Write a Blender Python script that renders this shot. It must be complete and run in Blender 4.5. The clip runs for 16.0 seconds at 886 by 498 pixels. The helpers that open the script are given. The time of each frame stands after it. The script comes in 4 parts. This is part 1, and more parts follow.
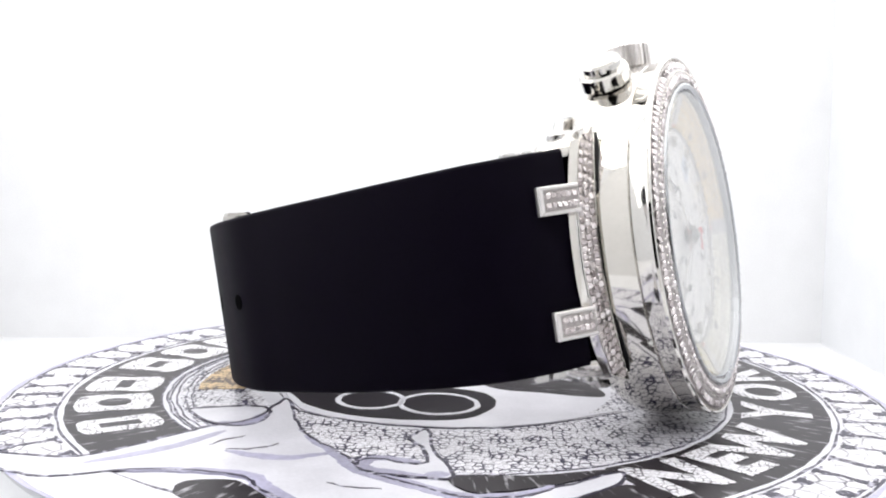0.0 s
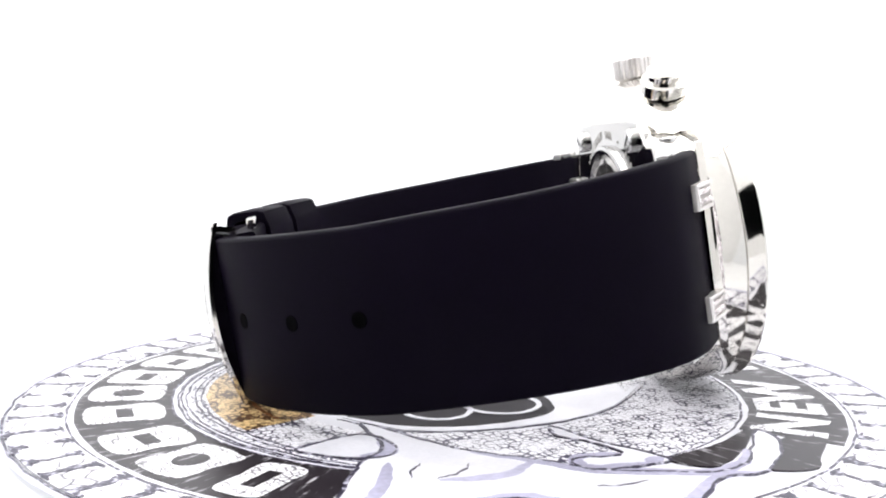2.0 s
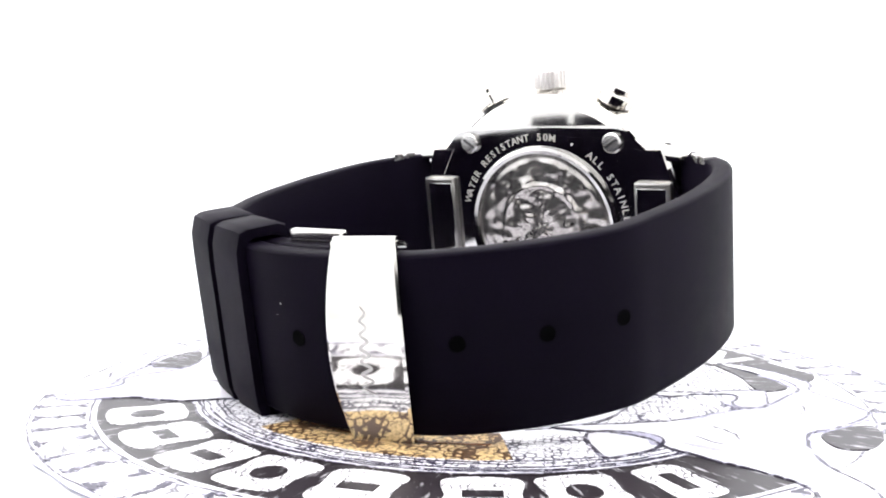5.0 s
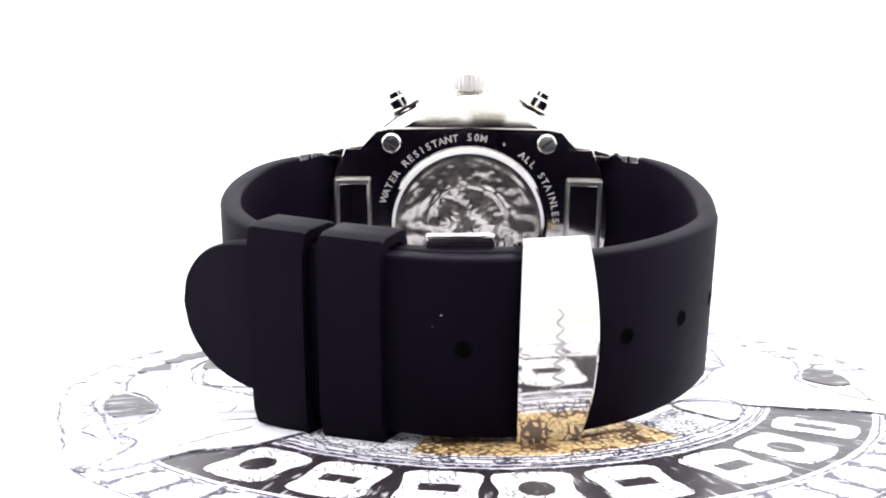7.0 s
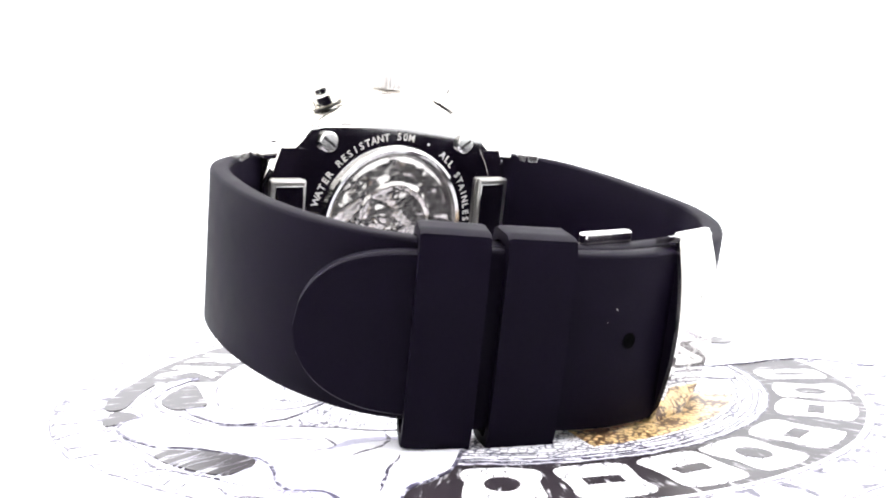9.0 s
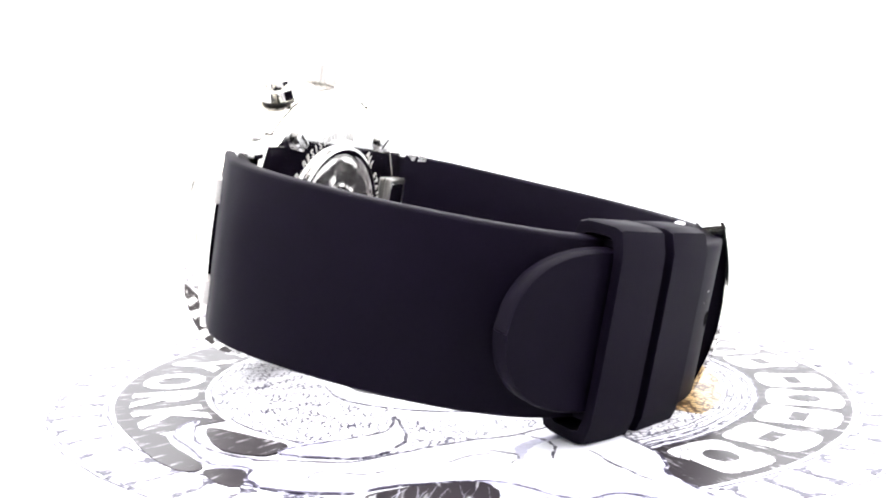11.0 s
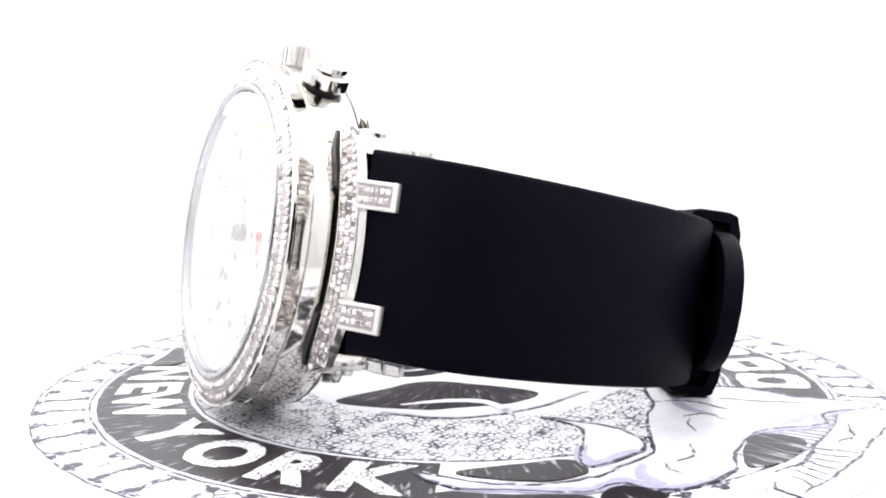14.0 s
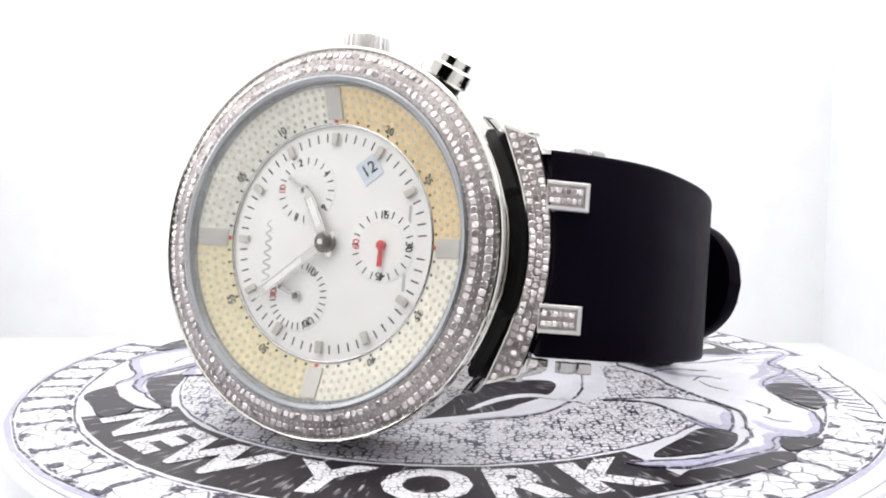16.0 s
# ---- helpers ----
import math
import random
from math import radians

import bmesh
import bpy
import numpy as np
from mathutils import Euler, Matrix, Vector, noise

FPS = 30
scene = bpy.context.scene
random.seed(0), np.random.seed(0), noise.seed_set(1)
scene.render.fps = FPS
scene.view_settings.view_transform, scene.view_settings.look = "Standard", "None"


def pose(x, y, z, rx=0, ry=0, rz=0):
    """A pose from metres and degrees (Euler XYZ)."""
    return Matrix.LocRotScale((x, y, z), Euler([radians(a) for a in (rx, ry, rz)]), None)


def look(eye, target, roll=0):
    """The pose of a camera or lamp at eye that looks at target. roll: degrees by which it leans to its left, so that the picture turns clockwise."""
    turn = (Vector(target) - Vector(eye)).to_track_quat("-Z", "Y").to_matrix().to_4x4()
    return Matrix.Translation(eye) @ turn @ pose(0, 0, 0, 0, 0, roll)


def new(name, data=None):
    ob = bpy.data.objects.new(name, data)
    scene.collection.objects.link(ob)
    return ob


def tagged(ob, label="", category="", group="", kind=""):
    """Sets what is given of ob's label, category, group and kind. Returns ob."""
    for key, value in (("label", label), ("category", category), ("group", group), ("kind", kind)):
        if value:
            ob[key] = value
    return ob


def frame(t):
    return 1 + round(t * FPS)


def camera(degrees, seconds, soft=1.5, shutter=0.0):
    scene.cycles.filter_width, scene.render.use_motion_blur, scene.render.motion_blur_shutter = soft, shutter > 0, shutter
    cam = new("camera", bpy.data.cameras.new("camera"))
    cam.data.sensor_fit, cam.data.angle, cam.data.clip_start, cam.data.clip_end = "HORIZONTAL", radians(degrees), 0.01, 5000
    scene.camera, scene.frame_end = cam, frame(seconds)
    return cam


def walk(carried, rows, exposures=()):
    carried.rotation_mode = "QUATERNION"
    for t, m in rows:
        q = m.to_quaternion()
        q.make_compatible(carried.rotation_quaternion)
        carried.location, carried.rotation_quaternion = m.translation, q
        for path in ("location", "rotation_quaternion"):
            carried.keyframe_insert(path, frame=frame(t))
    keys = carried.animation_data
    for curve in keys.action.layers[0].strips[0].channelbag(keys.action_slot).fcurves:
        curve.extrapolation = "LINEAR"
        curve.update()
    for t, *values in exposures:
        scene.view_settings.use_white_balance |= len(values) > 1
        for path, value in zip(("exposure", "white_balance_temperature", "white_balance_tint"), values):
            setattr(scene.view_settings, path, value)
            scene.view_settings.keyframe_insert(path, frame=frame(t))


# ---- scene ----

# ---------------------------------------------------------------- camera
MM = 0.001
cam = camera(51.12, 16.0, soft=2.0)
EYE = pose(0, -0.14614, 0.04137, 84.303, -0.157, 1.349)
EXPOSURES = [(0.0, -0.18), (1.5, 0.12), (3.5, 0.5), (4.2, 0.65), (6.5, 0.75), (7.5, 0.82), (9.0, 1.3), (11.5, 1.3), (12.5, 0.78), (14.0, 0.38), (15.0, 0.1), (16.0, -0.16)]
walk(cam, [(0.0, EYE), (16.0, EYE)], EXPOSURES)

# the disc leans by less than one degree on its axle; the watch lies on it and turns with it
DISC = pose(0, 0, 0.00564, 0.05, 0.71, 0)
LEAN = Matrix(((0.4531, -0.1482, 0.8791), (0.8915, 0.0697, -0.4478), (0.0051, 0.9865, 0.1637))).to_4x4()
WATCH = pose(0.02331, -0.01310, 0.02916) @ LEAN
RATE = 16.878


def spin(t):
    return pose(0, 0, 0, 0, 0, RATE * t)


# ---------------------------------------------------------------- world and lamps
world = bpy.data.worlds.new("world")
scene.world = world
world.use_nodes = True
world.node_tree.nodes["Background"].inputs[0].default_value = (0.5, 0.55, 0.6, 1)
world.node_tree.nodes["Background"].inputs[1].default_value = 0.02


def panel_lamp(name, m, sx, sy, watts, colour):
    data = bpy.data.lights.new(name, "AREA")
    data.shape, data.size, data.size_y, data.energy, data.color = "RECTANGLE", sx, sy, watts, colour
    ob = new(name, data)
    ob.matrix_world = m
    return ob


# the lit roof and back panel of the light tent
panel_lamp("tent_roof_light", look((-0.0245, 0.0225, 0.262), (-0.0245, 0.0226, 0)), 0.318, 0.366, 0.93, (1.0, 0.985, 0.965))
panel_lamp("tent_side_light", look((-0.184, 0.03, 0.12), (0.1, 0.03, 0.10)), 0.24, 0.16, 0.17, (1.0, 0.99, 0.975))
panel_lamp("tent_side_light", look((0.135, 0.03, 0.12), (-0.1, 0.03, 0.10)), 0.24, 0.16, 0.17, (1.0, 0.99, 0.975))


# ---------------------------------------------------------------- materials
def material(name, colour, rough=0.5, metal=0.0, grain=0.0, grain_size=0.3, bump=0.0, stain=0.0, spec=0.5, coat=0.0):
    """Plain surface with fine grain and wide stains; sizes in millimetres."""
    m = bpy.data.materials.new(name)
    m.use_nodes = True
    t = m.node_tree
    b = t.nodes["Principled BSDF"]
    b.inputs["Base Color"].default_value = (*colour, 1)
    b.inputs["Roughness"].default_value = rough
    b.inputs["Metallic"].default_value = metal
    b.inputs["Specular IOR Level"].default_value = spec
    b.inputs["Coat Weight"].default_value = coat
    co = t.nodes.new("ShaderNodeTexCoord")
    fine = t.nodes.new("ShaderNodeTexNoise")
    fine.inputs["Scale"].default_value = 1000 / grain_size
    fine.inputs["Detail"].default_value = 4
    t.links.new(co.outputs["Object"], fine.inputs["Vector"])
    wide = t.nodes.new("ShaderNodeTexNoise")
    wide.inputs["Scale"].default_value = 1000 / (grain_size * 22)
    wide.inputs["Detail"].default_value = 3
    t.links.new(co.outputs["Object"], wide.inputs["Vector"])
    if grain or stain:
        last = None
        for node, amount in ((fine, grain), (wide, stain)):
            mix = t.nodes.new("ShaderNodeMix")
            mix.data_type, mix.blend_type = "RGBA", "MULTIPLY"
            ramp = t.nodes.new("ShaderNodeMapRange")
            ramp.inputs[1].default_value, ramp.inputs[2].default_value = 0.35, 0.65
            ramp.inputs[3].default_value, ramp.inputs[4].default_value = 1 - amount, 1.0
            t.links.new(node.outputs["Fac"], ramp.inputs[0])
            mix.inputs["Factor"].default_value = 1
            if last is None:
                mix.inputs["A"].default_value = (*colour, 1)
            else:
                t.links.new(last, mix.inputs["A"])
            t.links.new(ramp.outputs[0], mix.inputs["B"])
            last = mix.outputs["Result"]
        t.links.new(last, b.inputs["Base Color"])
        rr = t.nodes.new("ShaderNodeMapRange")
        rr.inputs[3].default_value, rr.inputs[4].default_value = max(rough - 0.06, 0.02), rough + 0.06
        t.links.new(wide.outputs["Fac"], rr.inputs[0])
        t.links.new(rr.outputs[0], b.inputs["Roughness"])
    if bump:
        bp = t.nodes.new("ShaderNodeBump")
        bp.inputs["Strength"].default_value = bump
        bp.inputs["Distance"].default_value = grain_size * MM * 0.3
        t.links.new(fine.outputs["Fac"], bp.inputs["Height"])
        t.links.new(bp.outputs[0], b.inputs["Normal"])
    return m


def printed(name, light, dark, cell, line, smear=0.35, gloss=0.35):
    """Printed pattern of cells with inked, broken lines between them; cell in millimetres."""
    m = bpy.data.materials.new(name)
    m.use_nodes = True
    t = m.node_tree
    b = t.nodes["Principled BSDF"]
    b.inputs["Roughness"].default_value = gloss
    co = t.nodes.new("ShaderNodeTexCoord")
    warp = t.nodes.new("ShaderNodeTexNoise")
    warp.inputs["Scale"].default_value = 700 / cell
    t.links.new(co.outputs["Object"], warp.inputs["Vector"])
    add = t.nodes.new("ShaderNodeVectorMath")
    add.operation = "MULTIPLY_ADD"
    add.inputs[1].default_value = (cell * MM * 0.5,) * 3
    t.links.new(warp.outputs["Color"], add.inputs[0])
    t.links.new(co.outputs["Object"], add.inputs[2])
    v = t.nodes.new("ShaderNodeTexVoronoi")
    v.feature = "DISTANCE_TO_EDGE"
    v.inputs["Scale"].default_value = 1000 / cell
    v.inputs["Randomness"].default_value = 0.75
    t.links.new(add.outputs[0], v.inputs["Vector"])
    big = t.nodes.new("ShaderNodeTexNoise")
    big.inputs["Scale"].default_value = 1000 / (cell * 2.6)
    big.inputs["Detail"].default_value = 5
    t.links.new(co.outputs["Object"], big.inputs["Vector"])
    wid = t.nodes.new("ShaderNodeMapRange")
    wid.inputs[1].default_value, wid.inputs[2].default_value = 0.40, 0.68
    wid.inputs[3].default_value, wid.inputs[4].default_value = 0.0, line
    t.links.new(big.outputs["Fac"], wid.inputs[0])
    less = t.nodes.new("ShaderNodeMath")
    less.operation = "SUBTRACT"
    t.links.new(v.outputs["Distance"], less.inputs[0])
    t.links.new(wid.outputs[0], less.inputs[1])
    edge = t.nodes.new("ShaderNodeMapRange")
    edge.inputs[1].default_value, edge.inputs[2].default_value = -0.035, 0.04
    t.links.new(less.outputs[0], edge.inputs[0])
    tone = t.nodes.new("ShaderNodeMix")
    tone.data_type = "RGBA"
    tone.inputs["A"].default_value = (*[c * (1 - smear) for c in light], 1)
    tone.inputs["B"].default_value = (*light, 1)
    fine = t.nodes.new("ShaderNodeTexNoise")
    fine.inputs["Scale"].default_value = 1900 / cell
    t.links.new(co.outputs["Object"], fine.inputs["Vector"])
    fr = t.nodes.new("ShaderNodeMapRange")
    fr.inputs[1].default_value, fr.inputs[2].default_value = 0.36, 0.56
    t.links.new(fine.outputs["Fac"], fr.inputs[0])
    t.links.new(fr.outputs[0], tone.inputs["Factor"])
    mix = t.nodes.new("ShaderNodeMix")
    mix.data_type = "RGBA"
    mix.inputs["A"].default_value = (*dark, 1)
    t.links.new(edge.outputs[0], mix.inputs["Factor"])
    t.links.new(tone.outputs["Result"], mix.inputs["B"])
    t.links.new(mix.outputs["Result"], b.inputs["Base Color"])
    return m


def streaked(name, dark, pale, gloss=0.35):
    """Black printing ink with pale dry-brush streaks that run outwards from the disc's middle."""
    m = bpy.data.materials.new(name)
    m.use_nodes = True
    t = m.node_tree
    b = t.nodes["Principled BSDF"]
    b.inputs["Roughness"].default_value = gloss
    b.inputs["Specular IOR Level"].default_value = 0.28
    co = t.nodes.new("ShaderNodeTexCoord")
    sp = t.nodes.new("ShaderNodeSeparateXYZ")
    t.links.new(co.outputs["Object"], sp.inputs[0])
    at = t.nodes.new("ShaderNodeMath")
    at.operation = "ARCTAN2"
    t.links.new(sp.outputs["Y"], at.inputs[0])
    t.links.new(sp.outputs["X"], at.inputs[1])
    ln = t.nodes.new("ShaderNodeVectorMath")
    ln.operation = "LENGTH"
    t.links.new(co.outputs["Object"], ln.inputs[0])
    cb = t.nodes.new("ShaderNodeCombineXYZ")
    a1 = t.nodes.new("ShaderNodeMath")
    a1.operation = "MULTIPLY"
    a1.inputs[1].default_value = 60
    t.links.new(at.outputs[0], a1.inputs[0])
    a2 = t.nodes.new("ShaderNodeMath")
    a2.operation = "MULTIPLY"
    a2.inputs[1].default_value = 220
    t.links.new(ln.outputs["Value"], a2.inputs[0])
    t.links.new(a1.outputs[0], cb.inputs[0])
    t.links.new(a2.outputs[0], cb.inputs[1])
    n = t.nodes.new("ShaderNodeTexNoise")
    n.inputs["Scale"].default_value = 1.0
    n.inputs["Detail"].default_value = 4
    t.links.new(cb.outputs[0], n.inputs["Vector"])
    r = t.nodes.new("ShaderNodeMapRange")
    r.inputs[1].default_value, r.inputs[2].default_value = 0.585, 0.70
    t.links.new(n.outputs["Fac"], r.inputs[0])
    mix = t.nodes.new("ShaderNodeMix")
    mix.data_type = "RGBA"
    mix.inputs["A"].default_value = (*dark, 1)
    mix.inputs["B"].default_value = (*pale, 1)
    t.links.new(r.outputs[0], mix.inputs["Factor"])
    t.links.new(mix.outputs["Result"], b.inputs["Base Color"])
    return m


def sparkle(name, low, high):
    """Cut stone: mirror-bright facets, each stone a little different."""
    m = material(name, high, 0.14, 0.6)
    t = m.node_tree
    b = t.nodes["Principled BSDF"]
    info = t.nodes.new("ShaderNodeObjectInfo")
    mix = t.nodes.new("ShaderNodeMix")
    mix.data_type = "RGBA"
    mix.inputs["A"].default_value = (*low, 1)
    mix.inputs["B"].default_value = (*high, 1)
    t.links.new(info.outputs["Random"], mix.inputs["Factor"])
    t.links.new(mix.outputs["Result"], b.inputs["Base Color"])
    return m


CHROME = material("polished_steel", (0.70, 0.68, 0.645), 0.07, 1.0, 0.03, 0.5, 0.0, 0.04)
STEEL = material("brushed_steel", (0.62, 0.61, 0.60), 0.24, 1.0, 0.12, 0.4, 0.1, 0.1)
DARKSTEEL = material("dark_hub_steel", (0.22, 0.20, 0.18), 0.25, 1.0, 0.1, 0.3, 0.0, 0.1)
PINSTEEL = material("grey_pin_steel", (0.36, 0.35, 0.34), 0.3, 1.0, 0.1, 0.4, 0.0, 0.1)
CROWN = material("pale_satin_steel", (0.80, 0.77, 0.755), 0.36, 0.75, 0.06, 0.4, 0.05, 0.05)
RELIEF = material("embossed_steel", (0.60, 0.57, 0.55), 0.2, 0.95, 0.25, 0.3, 0.2, 0.15)
BACKSTEEL = material("dark_mirror_steel", (0.50, 0.49, 0.48), 0.06, 1.0, 0.03, 0.5, 0.0, 0.05)
FLANGE = material("grey_flange_steel", (0.42, 0.43, 0.445), 0.26, 0.85, 0.06, 0.4, 0.0, 0.05)
SETTING = material("bead_set_steel", (0.47, 0.435, 0.425), 0.34, 1.0, 0.3, 0.35, 0.6, 0.1)
DIAMOND = sparkle("white_cut_stone", (0.42, 0.37, 0.37), (0.96, 0.90, 0.895))
RUBBER = material("matt_black_rubber", (0.0034, 0.0020, 0.0068), 0.55, 0.0, 0.3, 0.12, 0.15, 0.15, 0.035)
HOLE_SHADE = material("hole_shade_black", (0.001, 0.001, 0.0012), 0.9, 0.0, 0.1, 0.3, 0.0, 0.0, 0.02)
INSERT = material("black_insert", (0.008, 0.008, 0.009), 0.45, 0.0, 0.1, 0.3, 0.05, 0.0, 0.3)
WHITEDIAL = material("silver_white_dial", (0.95, 0.935, 0.91), 0.35, 0.0, 0.03, 0.2, 0.05, 0.03)
PEARL_GREEN = material("pale_green_pearl", (0.97, 0.965, 0.87), 0.25, 0.0, 0.15, 0.8, 0.1, 0.14)
PEARL_ORANGE = material("amber_pearl", (0.97, 0.75, 0.41), 0.25, 0.0, 0.15, 0.8, 0.1, 0.14)
PEARL_YELLOW = material("yellow_pearl", (0.98, 0.87, 0.57), 0.25, 0.0, 0.15, 0.8, 0.1, 0.14)
PEARL_CREAM = material("cream_pearl", (0.98, 0.95, 0.82), 0.25, 0.0, 0.15, 0.8, 0.1, 0.14)
DOTS = material("dial_bead", (0.76, 0.71, 0.58), 0.25, 0.15, 0.1, 0.3)
INKBLACK = material("dial_black_ink", (0.03, 0.03, 0.035), 0.5)
INKGREY = material("dial_grey_ink", (0.52, 0.52, 0.53), 0.4, 0.3)
INKRED = material("dial_red_ink", (0.62, 0.06, 0.07), 0.45)
MARKER = material("satin_silver_marker", (0.60, 0.58, 0.54), 0.42, 0.45, 0.06, 0.4, 0.0, 0.05)
DATEPAPER = material("date_wheel", (0.66, 0.72, 0.80), 0.5)
ENGRAVED = material("etched_steel", (0.55, 0.54, 0.53), 0.45, 0.7, 0.2, 0.2)
BACKTEXT = material("pale_etching", (0.50, 0.49, 0.47), 0.4, 0.5)
PAPER = material("glossy_white_print", (0.80, 0.797, 0.86), 0.3, 0.0, 0.06, 0.5, 0.0, 0.16)
PAPERSHADE = material("lavender_print_shade", (0.56, 0.545, 0.72), 0.3, 0.0, 0.2, 0.8, 0.0, 0.3)
FRINGE = material("pale_fringe_print", (0.58, 0.57, 0.68), 0.3, 0.0, 0.2, 0.8)
INKSOLID = material("solid_black_print", (0.018, 0.014, 0.02), 0.38, 0.0, 0.3, 0.5, 0.0, 0.2, 0.28)
BLACKINK = streaked("black_print_ink", (0.018, 0.014, 0.018), (0.45, 0.44, 0.47))
LINEINK = material("dark_line_print", (0.03, 0.025, 0.05), 0.4, 0.0, 0.4, 0.6)
lt = LINEINK.node_tree
l_no, l_rm, l_mx = (lt.nodes.new(k) for k in ("ShaderNodeTexNoise", "ShaderNodeMapRange", "ShaderNodeMix"))
l_mx.data_type = "RGBA"
l_no.inputs["Scale"].default_value, l_no.inputs["Detail"].default_value = 900, 5
l_rm.inputs[1].default_value, l_rm.inputs[2].default_value = 0.52, 0.66
l_mx.inputs["A"].default_value, l_mx.inputs["B"].default_value = (0.03, 0.025, 0.05, 1), (0.55, 0.54, 0.64, 1)
lt.links.new(lt.nodes["Texture Coordinate"].outputs["Object"], l_no.inputs["Vector"])
lt.links.new(l_no.outputs["Fac"], l_rm.inputs[0])
lt.links.new(l_rm.outputs[0], l_mx.inputs["Factor"])
lt.links.new(l_mx.outputs["Result"], lt.nodes["Principled BSDF"].inputs["Base Color"])
PAVE = printed("printed_stone_field", (0.84, 0.83, 0.88), (0.03, 0.025, 0.065), 1.05, 0.20, 0.28)
PAVELETTER = printed("printed_stone_letter", (0.84, 0.83, 0.87), (0.05, 0.045, 0.06), 0.9, 0.13, 0.15)
BAGUETTE = printed("printed_baguette_stone", (0.80, 0.79, 0.84), (0.08, 0.075, 0.10), 2.4, 0.075, 0.22)
GOLD = printed("printed_gold_stone", (0.78, 0.55, 0.27), (0.08, 0.035, 0.015), 1.2, 0.36, 0.6)
TABLE = material("white_turntable_plastic", (0.78, 0.79, 0.82), 0.35, 0.0, 0.03, 0.5, 0.0, 0.04)
TENT = material("white_tent_fabric", (0.82, 0.825, 0.84), 0.9, 0.0, 0.03, 0.6, 0.1, 0.03)
FRONT = material("grey_front_fabric", (0.74, 0.735, 0.73), 0.9, 0.0, 0.05, 0.6, 0.1, 0.05)
SIDE = material("pale_blue_white_fabric", (0.81, 0.822, 0.845), 0.9, 0.0, 0.03, 0.6, 0.1, 0.03)
ROOM = material("dark_room_paint", (0.02, 0.02, 0.022), 0.8, 0.0, 0.1, 3.0, 0.0, 0.1)

GLASS = bpy.data.materials.new("sapphire_crystal")
GLASS.use_nodes = True
gt = GLASS.node_tree
gt.nodes.remove(gt.nodes["Principled BSDF"])
g_tr, g_gl = gt.nodes.new("ShaderNodeBsdfTransparent"), gt.nodes.new("ShaderNodeBsdfGlossy")
g_mx, g_lw, g_pw, g_ml = (gt.nodes.new(k) for k in ("ShaderNodeMixShader", "ShaderNodeLayerWeight", "ShaderNodeMath", "ShaderNodeMath"))
g_pw.operation, g_ml.operation = "POWER", "MULTIPLY_ADD"
g_pw.inputs[1].default_value, g_ml.inputs[1].default_value, g_ml.inputs[2].default_value = 3.3, 0.9, 0.03
g_gl.inputs["Roughness"].default_value = 0.02
g_tr.inputs[0].default_value = (1.0, 1.0, 1.0, 1)
gt.links.new(g_lw.outputs["Facing"], g_pw.inputs[0])
gt.links.new(g_pw.outputs[0], g_ml.inputs[0])
gt.links.new(g_ml.outputs[0], g_mx.inputs[0])
gt.links.new(g_tr.outputs[0], g_mx.inputs[1])
gt.links.new(g_gl.outputs[0], g_mx.inputs[2])
gt.links.new(g_mx.outputs[0], gt.nodes["Material Output"].inputs[0])


# ---------------------------------------------------------------- mesh helpers (all in millimetres)
def part(name, bm, mat, parent, label="", smooth=20, m=None, metres=False):
    """Links a bmesh as one mesh object under a thing or a part."""
    me = bpy.data.meshes.new(name)
    if not metres:
        bmesh.ops.scale(bm, vec=(MM,) * 3, verts=bm.verts)
    bmesh.ops.recalc_face_normals(bm, faces=bm.faces)
    if smooth:
        lim = radians(smooth)
        for f in bm.faces:
            f.smooth = True
        for e in bm.edges:
            e.smooth = len(e.link_faces) == 2 and e.calc_face_angle(0) < lim
    bm.to_mesh(me)
    bm.free()
    me.materials.append(mat)
    ob = new(name, me)
    if parent:
        ob.parent = parent
    if m is not None:
        ob.matrix_basis = m
    if label:
        ob["label"] = label
    return ob


def empty(name):
    return new(name)


def lathe(profile, seg=96, wave=None):
    """Turns (radius, height) pairs about z."""
    bm = bmesh.new()
    rings = []
    for r, z in profile:
        if r < 1e-6:
            rings.append([bm.verts.new((0, 0, z))])
        else:
            ring = []
            for i in range(seg):
                a = 2 * math.pi * i / seg
                k = r + (wave(i) if wave else 0)
                ring.append(bm.verts.new((k * math.cos(a), k * math.sin(a), z)))
            rings.append(ring)
    for a, b in zip(rings, rings[1:]):
        for i in range(seg):
            j = (i + 1) % seg
            if len(a) == 1 and len(b) == 1:
                continue
            if len(a) == 1:
                bm.faces.new((a[0], b[i], b[j]))
            elif len(b) == 1:
                bm.faces.new((a[i], a[j], b[0]))
            else:
                bm.faces.new((a[i], a[j], b[j], b[i]))
    return bm


def box(x0, x1, y0, y1, z0, z1, bevel=0.0, seg=2):
    bm = bmesh.new()
    bmesh.ops.create_cube(bm, size=1)
    for v in bm.verts:
        v.co = Vector((x0 + (v.co.x + 0.5) * (x1 - x0), y0 + (v.co.y + 0.5) * (y1 - y0), z0 + (v.co.z + 0.5) * (z1 - z0)))
    if bevel:
        bmesh.ops.bevel(bm, geom=list(bm.edges), offset=bevel, segments=seg, affect="EDGES", profile=0.5)
    return bm


